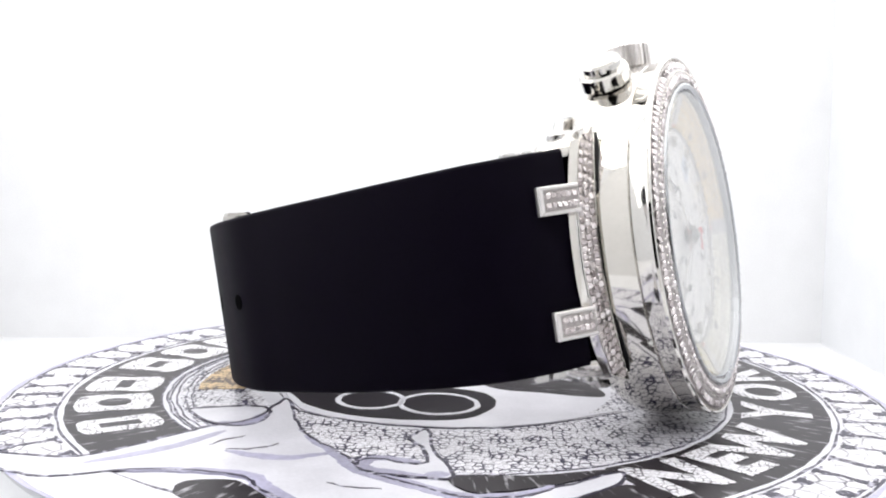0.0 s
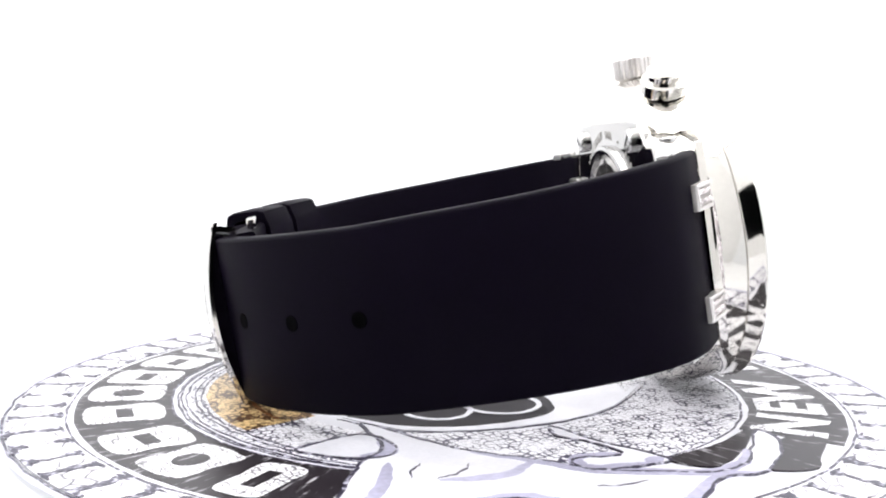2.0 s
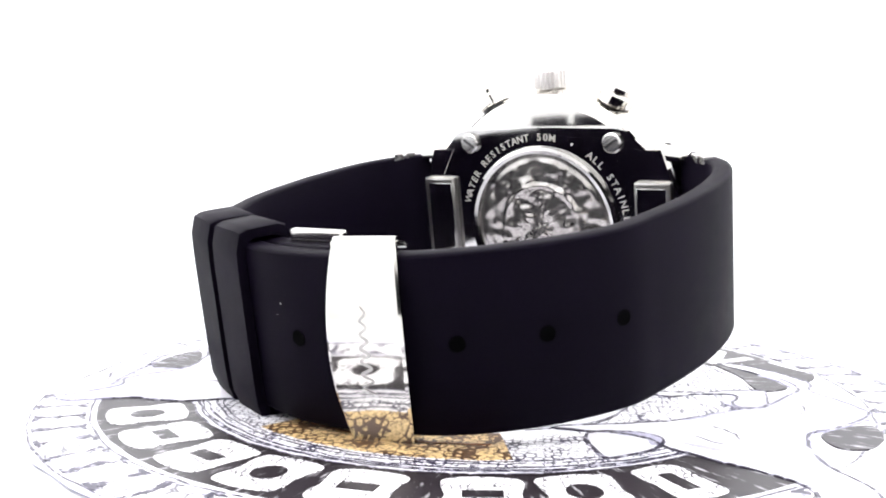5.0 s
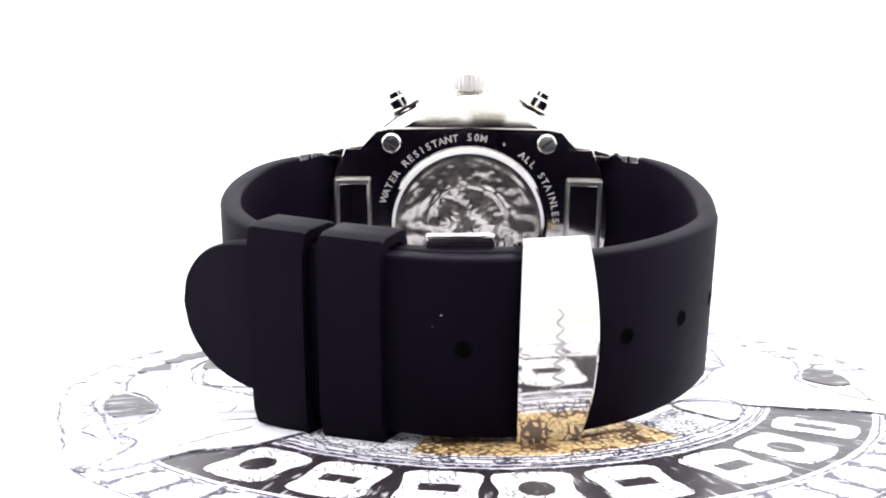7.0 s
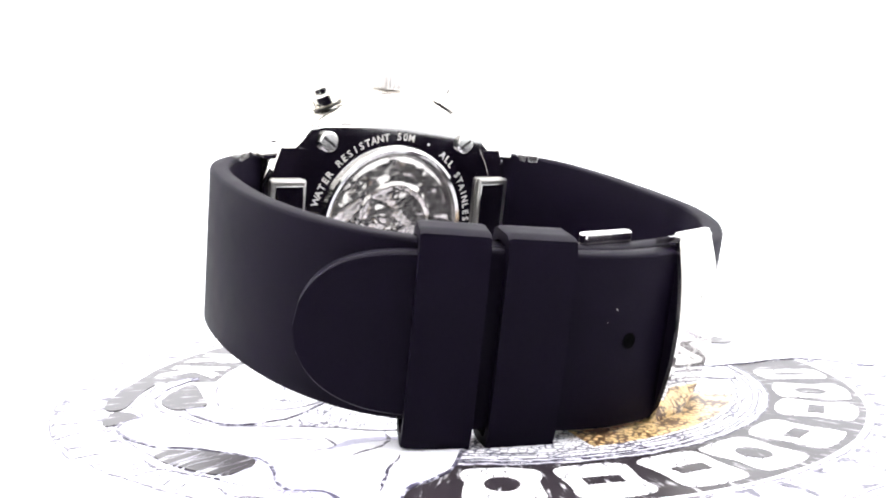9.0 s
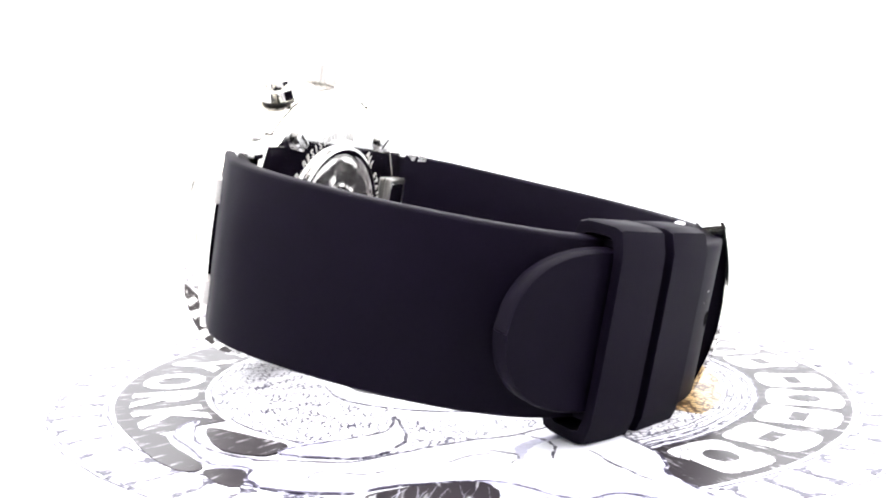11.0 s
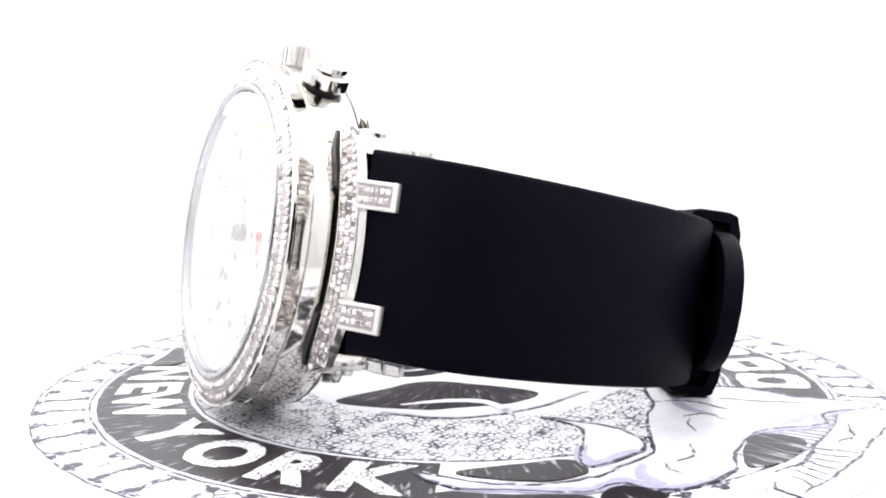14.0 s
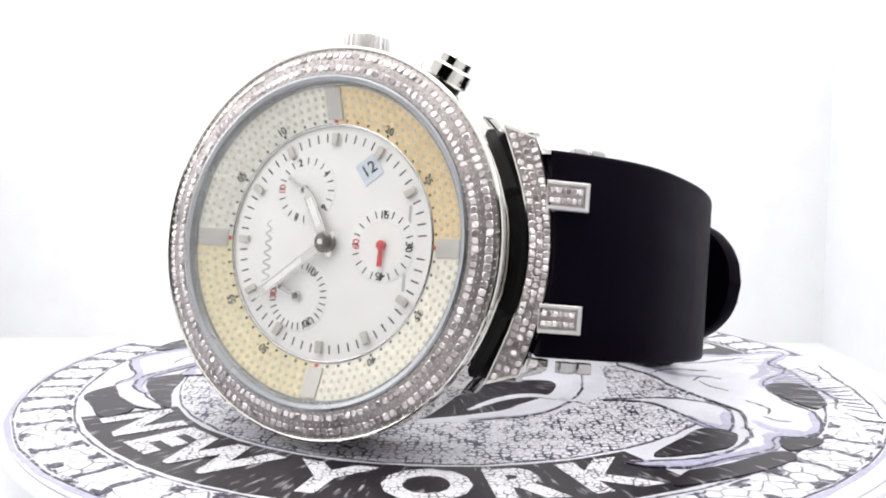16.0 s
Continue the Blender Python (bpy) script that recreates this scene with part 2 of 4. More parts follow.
def loft(rings, closed=False, caps=True):
    bm = bmesh.new()
    vs = [[bm.verts.new(p) for p in ring] for ring in rings]
    n = len(vs[0])
    pairs = list(zip(vs, vs[1:])) + ([(vs[-1], vs[0])] if closed else [])
    for a, b in pairs:
        for i in range(n):
            j = (i + 1) % n
            bm.faces.new((a[i], a[j], b[j], b[i]))
    if caps and not closed:
        bm.faces.new(vs[0][::-1])
        bm.faces.new(vs[-1])
    return bm


def spline(points, n=8, loop=False):
    """Catmull-Rom through points of any dimension."""
    p = [Vector(q) for q in points]
    out = []
    k = len(p)
    for i in range(k if loop else k - 1):
        a = p[(i - 1) % k] if loop or i > 0 else 2 * p[0] - p[1]
        b, c = p[i], p[(i + 1) % k]
        d = p[(i + 2) % k] if loop or i + 2 < k else 2 * p[-1] - p[-2]
        for s in range(n):
            u = s / n
            out.append(0.5 * (2 * b + (c - a) * u + (2 * a - 5 * b + 4 * c - d) * u * u + (3 * b - a - 3 * c + d) * u ** 3))
    if not loop:
        out.append(p[-1])
    return out


def slab(outline, z0, z1):
    """Upright prism over a plan outline."""
    bm = bmesh.new()
    lo = [bm.verts.new((x, y, z0)) for x, y in outline]
    hi = [bm.verts.new((x, y, z1)) for x, y in outline]
    n = len(lo)
    for i in range(n):
        j = (i + 1) % n
        bm.faces.new((lo[i], lo[j], hi[j], hi[i]))
    bm.faces.new(hi)
    bm.faces.new(lo[::-1])
    return bm


def sector(r0, r1, a0, a1, z0, z1, step=3.0, cx=0.0, cy=0.0):
    n = max(2, int(abs(a1 - a0) / step) + 1)
    outer = [(cx + r1 * math.cos(radians(a0 + (a1 - a0) * i / n)), cy + r1 * math.sin(radians(a0 + (a1 - a0) * i / n))) for i in range(n + 1)]
    inner = [(cx + r0 * math.cos(radians(a1 - (a1 - a0) * i / n)), cy + r0 * math.sin(radians(a1 - (a1 - a0) * i / n))) for i in range(n + 1)]
    return slab(outer + inner, z0, z1)


def band(r0, r1, z0, z1, seg=120):
    return lathe([(r0, z0), (r1, z0), (r1, z1), (r0, z1), (r0, z0)], seg)


def stroke(points, width, z0, z1, taper=True, loop=False, n=8):
    """A flat brush line along a smooth curve."""
    c = spline(points, n, loop)
    left, right = [], []
    k = len(c)
    for i, q in enumerate(c):
        a = c[(i - 1) % k] if loop or i else c[0]
        b = c[(i + 1) % k] if loop or i < k - 1 else c[-1]
        d = (b - a).normalized()
        w = width / 2
        if taper and not loop:
            u = i / (k - 1)
            w *= 0.25 + 0.75 * math.sin(math.pi * u) ** 0.6
        left.append((q.x - d.y * w, q.y + d.x * w))
        right.append((q.x + d.y * w, q.y - d.x * w))
    bm = bmesh.new()
    t = [[bm.verts.new((x, y, z)) for x, y in side] for side in (left, right) for z in (z0, z1)]
    ll, lh, rl, rh = t
    for i in range(k if loop else k - 1):
        j = (i + 1) % k
        bm.faces.new((lh[i], rh[i], rh[j], lh[j]))
        bm.faces.new((ll[i], lh[i], lh[j], ll[j]))
        bm.faces.new((rl[i], rl[j], rh[j], rh[i]))
    return bm


def join(bms):
    out = bmesh.new()
    for b in bms:
        me = bpy.data.meshes.new("tmp")
        b.to_mesh(me)
        b.free()
        out.from_mesh(me)
        bpy.data.meshes.remove(me)
    return out


def shifted(bm, m):
    bmesh.ops.transform(bm, matrix=m, verts=bm.verts)
    return bm


def lettering(text, size, depth=0.1, bold=0.0):
    """A word as a mesh, centred, with the built-in font."""
    cu = bpy.data.curves.new("tmp", "FONT")
    cu.body, cu.size, cu.align_x, cu.align_y = text, size, "CENTER", "CENTER"
    cu.extrude, cu.offset, cu.resolution_u = depth / 2, bold, 3
    ob = new("tmp", cu)
    dg = bpy.context.evaluated_depsgraph_get()
    me = bpy.data.meshes.new_from_object(ob.evaluated_get(dg))
    bm = bmesh.new()
    bm.from_mesh(me)
    bpy.data.objects.remove(ob)
    bpy.data.curves.remove(cu)
    bpy.data.meshes.remove(me)
    return bm


# ---------------------------------------------------------------- the light tent
X0, X1, Y0, Y1, Z0, Z1 = -0.187, 0.138, -0.165, 0.21, -0.030, 0.27


def setting(name, bm, mat, label):
    return tagged(part(name, bm, mat, None, smooth=0, metres=True), label, "wall" if "wall" in name else name.split("_")[0], kind="structure")


setting("floor", box(X0 - 0.006, X1 + 0.006, Y0 - 0.006, Y1 + 0.006, Z0 - 0.006, Z0), TENT, "white fabric floor of the light tent")
setting("ceiling", box(X0 - 0.006, X1 + 0.006, Y0 - 0.006, Y1 + 0.006, Z1, Z1 + 0.006), TENT, "white fabric roof of the light tent")
setting("wall_back", box(X0 - 0.006, X1 + 0.006, Y1, Y1 + 0.006, Z0, Z1), TENT, "bright white back wall of the light tent")
setting("wall_west", box(X0 - 0.006, X0, Y0, Y1, Z0, Z1), SIDE, "white fabric side wall of the light tent")
setting("wall_east", box(X1, X1 + 0.006, Y0, Y1, Z0, Z1), SIDE, "white fabric side wall of the light tent")
# front wall with the slot through which the camera looks
setting("wall_front", join([box(X0, -0.075, Y0 - 0.006, Y0, Z0, Z1), box(0.075, X1, Y0 - 0.006, Y0, Z0, Z1), box(-0.075, 0.075, Y0 - 0.006, Y0, Z0, 0.005), box(-0.075, 0.075, Y0 - 0.006, Y0, 0.103, Z1)]), FRONT, "grey front wall of the tent with a viewing slot")
setting("wall_room", box(-0.30, 0.30, Y0 - 0.40, Y0 - 0.394, -0.10, 0.30), ROOM, "dark wall of the room outside the tent")

# ---------------------------------------------------------------- the turntable and its printed disc
table = tagged(empty("turntable"), "white round display turntable with a printed black and white disc", "turntable")
CX, CY = -2.6, -2.4
ORIGIN = pose(CX * MM, CY * MM, 0)


def polar(r, a):
    return (r * math.cos(radians(a)), r * math.sin(radians(a)))


part("platter", lathe([(0, -6), (66.2, -6), (67.0, -5.4), (67.2, -1.2), (66.8, -0.5), (66.2, -0.3), (0, -0.3)], 160), TABLE, table, "white plastic platter with rounded rim", m=pose(-0.0009, -0.0013, 0))
part("base", lathe([(0, -34.5), (58, -34.5), (60, -33), (60, -8), (57, -6.2), (0, -6.2)], 96), TABLE, table, "white plastic turntable base")
part("printed_disc", lathe([(0, -0.3), (65.9, -0.3), (66.0, -0.2), (66.0, -0.05), (65.9, 0), (0, 0)], 160), PAPER, table, "glossy white printed disc", m=pose(-0.0009, -0.0013, 0))
L1, L2, L3, L4 = 0.05, 0.10, 0.15, 0.20


def ink(name, bm, mat, label=""):
    """A printed layer with the uneven edge of a screen print."""
    amount = 0.5 if mat in (LINEINK, PAPERSHADE) else 0.28
    if mat not in (PAVE, BAGUETTE):
        for v in bm.verts:
            q = Vector((v.co.x, v.co.y, 0))
            w = noise.noise_vector(q * 0.45) * amount * 0.6 + noise.noise_vector(q * 1.3 + Vector((7, 3, 0))) * amount * 0.55
            v.co.x += w.x
            v.co.y += w.y
    return part(name, bm, mat, table, label, smooth=0, m=ORIGIN)


ink("printed_ring", band(57.6, 64.4, 0, L1), BAGUETTE, "ring of printed baguette stones")
ink("printed_ring", sector(43.2, 56.2, -64, 31, 0, L1), BLACKINK, "black printed ring")
ink("printed_ring", sector(43.2, 56.2, 104, 223, 0, L1), BLACKINK, "black printed ring")
ink("printed_line", band(56.9, 57.25, 0, L1), LINEINK)
ink("printed_line", band(64.7, 65.0, 0, L1), LINEINK)
ink("printed_line", band(42.2, 42.5, 0, L1), LINEINK)
ink("printed_shade", band(65.15, 65.9, 0, L1), PAPERSHADE, "lavender printed rim")
marks = []
rnd = random.Random(4)
for i in range(62):
    a = i * 360 / 62 + rnd.uniform(-0.6, 0.6)
    if rnd.random() < 0.86:
        r0 = rnd.uniform(57.6, 59.2)
        marks.append(shifted(stroke([(r0, 0), (rnd.uniform(60, 62), rnd.uniform(-0.5, 0.5)), (rnd.uniform(62.6, 64.4), rnd.uniform(-0.3, 0.3))], rnd.uniform(0.5, 1.3), 0, L2), pose(0, 0, 0, 0, 0, a)))
    for r0, r1 in ((57.7, rnd.uniform(59.0, 60.2)), (rnd.uniform(61.9, 63.0), 64.3)):
        marks.append(shifted(stroke([(r0, 0), ((r0 + r1) / 2, rnd.uniform(-0.3, 0.3)), (r1, rnd.uniform(-0.3, 0.3))], rnd.uniform(1.0, 1.9), 0, L2 + 0.01), pose(0, 0, 0, 0, 0, a)))
    for r in (57.9, 64.2):
        marks.append(shifted(stroke([polar(r, -1.3), polar(r + rnd.uniform(-0.3, 0.3), 0.2), polar(r, rnd.uniform(1.2, 2.4))], rnd.uniform(0.35, 1.0), 0, L2), pose(0, 0, 0, 0, 0, a)))
tagged(ink("printed_joint", join(marks), LINEINK, "inked joints between the printed stones"), kind="stuff")

# the field of printed stones, the rope border and the gold stones inside the black ring
ink("printed_field", sector(25.5, 42.0, -140, 105, 0, L1), PAVE, "field of small printed stones")
ink("printed_field", sector(29.0, 40.6, 108, 216, 0, L1), PAVE, "field of small printed stones")
for r in (38.9, 39.7, 41.0, 41.8, 43.1):
    ink("printed_line", sector(r, r + 0.26, 104, 222, 0, L2), LINEINK)
ink("printed_gold_field", sector(27.5, 38.3, 137, 191, 0, L2), GOLD, "patch of gold printed stones")
ink("printed_line", sector(32.0, 32.5, 140, 188, 0, L3), material("brown_line_print", (0.25, 0.09, 0.03), 0.4))
def blot(name, pts, mat, top, label=""):
    return ink(name, slab([(q.x, q.y) for q in spline(pts, 6, True)], 0, top), mat, label)


for pts in ([(24, -6), (14, -4.5), (6.7, -2), (3.5, 7), (2.7, 16), (9.6, 15.9), (16, 11), (20.5, 6)], [(-23, -7), (-19, -15), (-10, -20), (2, -20), (7, -13), (6, -6), (-1, -3), (-11, -5)]):
    blot("printed_shadow", pts, BLACKINK if pts[0][0] > 0 else INKSOLID, L1, "black printed crescent")
for cx, cy, r in ((-11, -11, 5.2), (-1, -12.5, 6.0)):
    ink("printed_loop", shifted(band(r - 0.8, r, 0, L3, 60), pose(cx, cy, 0)), PAPER, "white printed loop")
for pts, w in (([(20, 3), (14, 8), (12, 13), (15, 19)], 1.8), ([(24, 3), (20, 13), (10, 19), (-2, 21)], 1.6), ([(-24, -8), (-18, -18), (-4, -23), (10, -22), (25, -14)], 1.6)):
    ink("printed_curl", stroke(pts, w, 0, L3), PAPER, "white printed curl")
    ink("printed_line", stroke([(x * 1.045, y * 1.045) for x, y in pts], 0.4, 0, L2), LINEINK)

# white shapes that lie across the rings, with lavender shading and inked outlines
for a0, a1 in ((68, 104), (-136, -111)):
    ink("printed_gap", sector(57.4, 65.4, a0, a1, 0, L2 + 0.02), PAPER, "plain white gap in the ring of stones")
FIGURE_LONG = [(-9, 28.8), (-1, 33), (6, 35), (12.5, 38), (19.5, 41.5), (26, 40.5), (31, 39.5), (37, 35.2), (40, 30), (41.5, 21.8), (43, 28), (40.5, 33), (36, 40.5), (31.5, 42.5), (31, 47), (27.5, 50), (20.3, 51.7), (14, 49.7), (6.5, 49.2), (2, 50.7), (-4, 56), (-9.3, 54.7), (-17, 60), (-19, 58), (-16, 50), (-17, 42.8), (-14, 34)]
FIGURE_WIDE = [(-23.3, -11.8), (-25.5, -22), (-30.5, -26), (-34, -30), (-42.5, -39), (-53.5, -38.5), (-52, -42), (-44, -46), (-36, -43.5), (-29.5, -43), (-22, -44.5), (-19, -48.5), (-12, -55), (-6.5, -55), (2, -51), (8.5, -52), (18.8, -45.6), (20.5, -40.5), (13.4, -45.6), (9, -48.7), (3.5, -49.6), (-0.5, -47.5), (-8.5, -42), (-11.9, -36.2), (-17.7, -28.5), (-20.6, -20.5)]
FIGURE_SMALL = (
    [(14.4, 22.9), (15.3, 29.4), (22.4, 33.4), (26, 34.7), (28.2, 37.7), (20, 40), (15.9, 38.5), (13, 33)],
    [(-34, -17.5), (-26.5, -16), (-24, -19.5), (-25.5, -25), (-30, -25), (-35, -19.5)],
    [(-2, -25.7), (-4.3, -29.1), (-2.4, -33), (-2, -39), (-8.7, -37.8), (-9, -41.7), (-1.7, -43.8), (1.5, -42.8), (-1.2, -33)],
)
for s in (FIGURE_LONG, FIGURE_WIDE, *FIGURE_SMALL):
    o = spline(s, 6, True)
    c = sum((Vector(q) for q in s), Vector((0, 0))) / len(s)
    ink("printed_figure", slab([(q.x, q.y) for q in o], 0, L3), PAPER, "white printed plain shape")
    n = len(s)
    for k0, k1 in ((n // 3, n // 3 + n // 4 + 2), (n - n // 3, n - 1)):
        inset = [tuple(Vector(q) + (c - Vector(q)).normalized() * 0.7) for q in s[k0:k1]]
        if len(inset) > 1:
            ink("printed_shade", stroke(inset, 2.0, 0, L4), PAPERSHADE, "lavender printed shading")
    ink("printed_line", stroke(s, 0.42, 0, L4 + 0.03, False, True, 6), LINEINK)
for pts, w in (([(-2, 33), (-5, 37), (-4, 43)], 0.5), ([(3, 39), (0, 41), (1, 44)], 0.35), ([(14, 44), (18, 46), (21, 45)], 0.4), ([(-20, -33), (-23, -35), (-26, -35.5)], 0.3), ([(-12, -46), (-9.5, -47.2), (-6, -47.5)], 0.28), ([(-9, 40), (-11, 46), (-14, 52)], 0.35)):
    ink("printed_line", stroke(pts, w, 0, L4), LINEINK)
for pts in (
    [(5, 49.8), (4.6, 55.6), (13.6, 55.6), (18, 52.8), (12.7, 50.3)],
    [(38.8, 25.5), (32, 30.5), (27.8, 34.3), (30, 38), (35, 35.8), (37.8, 31)],
    [(44.5, 28), (42, 33), (37, 41), (39.5, 42.5), (45, 35), (49, 26)],
    [(32, 43), (31.6, 48.2), (34.2, 47.2), (36.6, 42.6)],
    [(1.6, -43.2), (11, -42.2), (20.3, -39.6), (13.3, -44.6), (5.3, -48), (2.2, -46.8)],
    [(8.8, -52.4), (13, -50), (20.6, -44.6), (25, -47.5), (18, -52), (13.7, -54.5)],
    [(-22.5, -46), (-18.5, -50), (-17, -54), (-23, -53.5), (-28, -50), (-27.5, -46.5)],
):
    blot("printed_patch", pts, BLACKINK, L4, "black printed patch")
for k in range(7):
    u = k / 6
    ink("printed_line", stroke([(7 + 11 * u, 57.0 + 0.6 * math.sin(3.1 * u)), (6.5 + 13 * u, 59.4), (5.5 + 15 * u, 62.0 - 1.6 * u)], 0.32, 0, L4), LINEINK)
for pts, w in (([(-8.8, 63), (0, 62.6), (8, 62.3), (16, 61.5), (23.3, 59.8)], 0.45), ([(4, 56.8), (8, 57.2), (13, 57.4), (18.5, 55.5)], 0.5), ([(20, 56), (23.5, 57.5), (24.5, 60.5)], 0.45), ([(-6, 58.5), (-1, 60), (3, 59)], 0.35), ([(-25, -30), (-27, -31.5), (-28.5, -34)], 0.25), ([(22, 44), (24, 45.2), (24.5, 47)], 0.25), ([(3, 40), (6, 40.8), (8.5, 43)], 0.22)):
    ink("printed_line", stroke(pts, w, 0, L4), LINEINK)
for pts in ([(-28, -28), (-33, -35), (-41, -41.5)], [(-13, -36), (-19, -38), (-26, -36)], [(-8, 33), (-2, 37), (0, 43)], [(24, 42), (28, 43.5), (29, 47)], [(38, 33), (40.8, 30), (42, 25)], [(-8, 53), (-3, 52), (1, 48.5)]):
    ink("printed_shade", stroke(pts, 1.7, 0, L3 + 0.02), PAPERSHADE, "lavender printed shading")
fringe = []
for k in range(26):
    a = 74 + k * 1.2
    fringe.append(stroke([polar(51 + rnd.uniform(-1, 2), a), polar(56, a + rnd.uniform(-1, 1)), polar(60 + rnd.uniform(-2, 2), a + 1)], 0.2, 0, L4))
tagged(ink("printed_fringe", join(fringe), FRINGE, "fine inked fringe strokes"), kind="stuff")

# readable words on the black ring, tops inwards
for ch, a in zip("NEWYORK", (-57, -46, -34.5, -16, -2, 10, 22)):
    ink("letter", shifted(shifted(lettering(ch, 12.5, 0.04, 0.55), pose(0, 0, L2)), pose(*polar(49.6, a), 0, 0, 0, a + 90)), PAVELETTER, "white stone-set printed letter " + ch)
# the maker's name stays plain blocks with dark slots
for kind, a in zip(("narrow", "round", "wide", "wide", "round", "wide", "wide", "round"), (-149, -162, -174.5, 170, 157, 145, 132, 119)):
    m = pose(*polar(49.7, a), 0, 0, 0, a - 90)
    w = 3.9 if kind != "narrow" else 2.8
    o = spline([(-w, -4.8), (w, -4.8), (w + 0.2, 0), (w, 4.8), (-w, 4.8), (-w - 0.2, 0)], 5, True)
    blk = ink("letter_block", shifted(slab([(q.x, q.y) for q in o], 0, L2), m), PAVELETTER, "white printed block standing for a letter")
    if kind == "round":
        part("slot", shifted(slab([(2.0 * math.cos(i * 0.393), 2.3 * math.sin(i * 0.393)) for i in range(16)], 0, L3), m), BLACKINK, blk, smooth=0)
    if kind == "wide":
        part("slot", shifted(slab([(-2.2, -1.1), (2.2, -1.1), (2.2, 1.1), (-2.2, 1.1)], 0, L3), m), BLACKINK, blk, smooth=0)
    if kind == "narrow":
        part("slot", shifted(slab([(-0.9, -2.6), (0.9, -2.6), (0.9, 2.6), (-0.9, 2.6)], 0, L3), m), BLACKINK, blk, smooth=0)

# ---------------------------------------------------------------- the wristwatch
watch = tagged(empty("wristwatch"), "steel stone-set chronograph wristwatch on black rubber strap, lying sideways", "wristwatch")

SETBACK = pose(-0.0004, 0, -0.0005, 0, 1.2, 0)
case = part("case", lathe([(0, -0.6), (21.6, -0.6), (22.5, -0.1), (23.4, 0.8), (24.0, 2.2), (24.2, 4.0), (24.05, 8.3), (23.9, 8.42), (23.7, 8.5), (0, 8.5)], 128), CHROME, watch, "round polished steel case", m=SETBACK)
bezel = part("bezel", lathe([(22.6, 8.5), (23.8, 8.5), (24.0, 8.62), (24.2, 9.9), (24.5, 10.5), (24.6, 10.85), (24.5, 11.15), (24.3, 11.25), (24.12, 11.15), (24.05, 10.95), (22.3, 11.7), (20.75, 11.8), (20.65, 11.85), (20.45, 11.8), (20.25, 11.7), (20.2, 11.6), (20.2, 9.0), (22.6, 8.6)], 160), CHROME, watch, "polished bezel with two rows of white stones", m=SETBACK)
part("inner_flange", lathe([(20.74, 11.8), (20.66, 12.1), (20.4, 12.18), (19.95, 12.0), (19.62, 11.3), (19.6, 9.0), (20.22, 9.0)], 160), FLANGE, bezel, "thin blue-grey inner ring")
part("bezel_channel", lathe([(20.75, 11.5), (20.75, 11.85), (22.3, 11.76), (24.02, 11.02), (24.02, 10.8)], 120), SETTING, bezel, "bead-set channel")


def gem(r=0.60, h=0.24):
    """A cushion-cut stone: table, crown and girdle."""
    bm = bmesh.new()

    def ring(f, turn, z):
        pts = []
        for k in range(8):
            a = math.pi * (k + turn) / 4
            q = (abs(math.cos(a)) ** 3.2 + abs(math.sin(a)) ** 3.2) ** (-1 / 3.2)
            pts.append(bm.verts.new((f * r * q * math.cos(a), f * r * q * math.sin(a), z)))
        return pts
    top, mid = ring(0.66, 0.5, h), ring(0.96, 0.0, 0.06)
    for k in range(8):
        j = (k + 1) % 8
        bm.faces.new((mid[k], mid[j], top[k]))
        bm.faces.new((mid[j], top[j], top[k]))
    bm.faces.new(top)
    return bm


GEM = None


def set_gem(parent, m, s=1.0):
    """One stone, sharing its mesh with all the others; m in millimetres."""
    global GEM
    if GEM is None:
        ob = part("diamond", gem(), DIAMOND, parent, smooth=0)
        GEM = ob.data
    else:
        ob = new("diamond", GEM)
        ob.parent = parent
    loc, rot, _ = m.decompose()
    ob.matrix_basis = Matrix.LocRotScale(loc * MM, rot, (s, s, s))
    return ob


for row, (r, s, z) in enumerate(((21.55, 0.8, 11.75), (23.15, 0.86, 11.37))):
    for i in range(150):
        a = 360 * i / 150
        set_gem(bezel, pose(0, 0, 0, 0, 0, a) @ pose(r, 0, z, rnd.uniform(-16, 16), (20 if row else 3) + rnd.uniform(-16, 16), rnd.uniform(-10, 10)), s)
beads = []
for r, z in ((20.85, 11.72), (22.33, 11.66), (23.92, 10.98)):
    for i in range(150):
        a = radians(360 * (i + (0.5 if r < 21.5 else 0.0)) / 150)
        b = bmesh.new()
        bmesh.ops.create_cone(b, segments=5, radius1=0.22, radius2=0.1, depth=0.4, cap_ends=True)
        beads.append(shifted(b, Matrix.Translation((r * math.cos(a), r * math.sin(a), z))))
tagged(part("setting_bead", join(beads), CHROME, bezel, "steel beads that hold the stones"), kind="stuff")

# dial with a pearl ring that rises towards the glass
def coned(bm):
    for v in bm.verts:
        v.co.z += 0.38 * max(math.hypot(v.co.x, v.co.y) - 15.05, 0)
    return bm


dial = part("dial", lathe([(0, 8.8), (19.7, 8.8), (19.7, 9.0), (0, 9.0)], 120), WHITEDIAL, watch, "silver white dial with coloured pearl ring", m=SETBACK)
for mat, a0, a1, lab in ((PEARL_GREEN, 90, 180, "pale green pearl quarter"), (PEARL_ORANGE, 0, 90, "amber pearl quarter"), (PEARL_CREAM, -90, 0, "cream pearl quarter"), (PEARL_YELLOW, 180, 270, "yellow pearl quarter")):
    q = part("dial_quarter", coned(loft([[(*polar(r, a0 + 0.2 + 89.6 * k / 45), z) for r, z in ((15.0, 9.0), (15.0, 9.25), (17.3, 9.25), (19.6, 9.25), (19.6, 9.0))] for k in range(46)])), mat, dial, lab)
dots = []
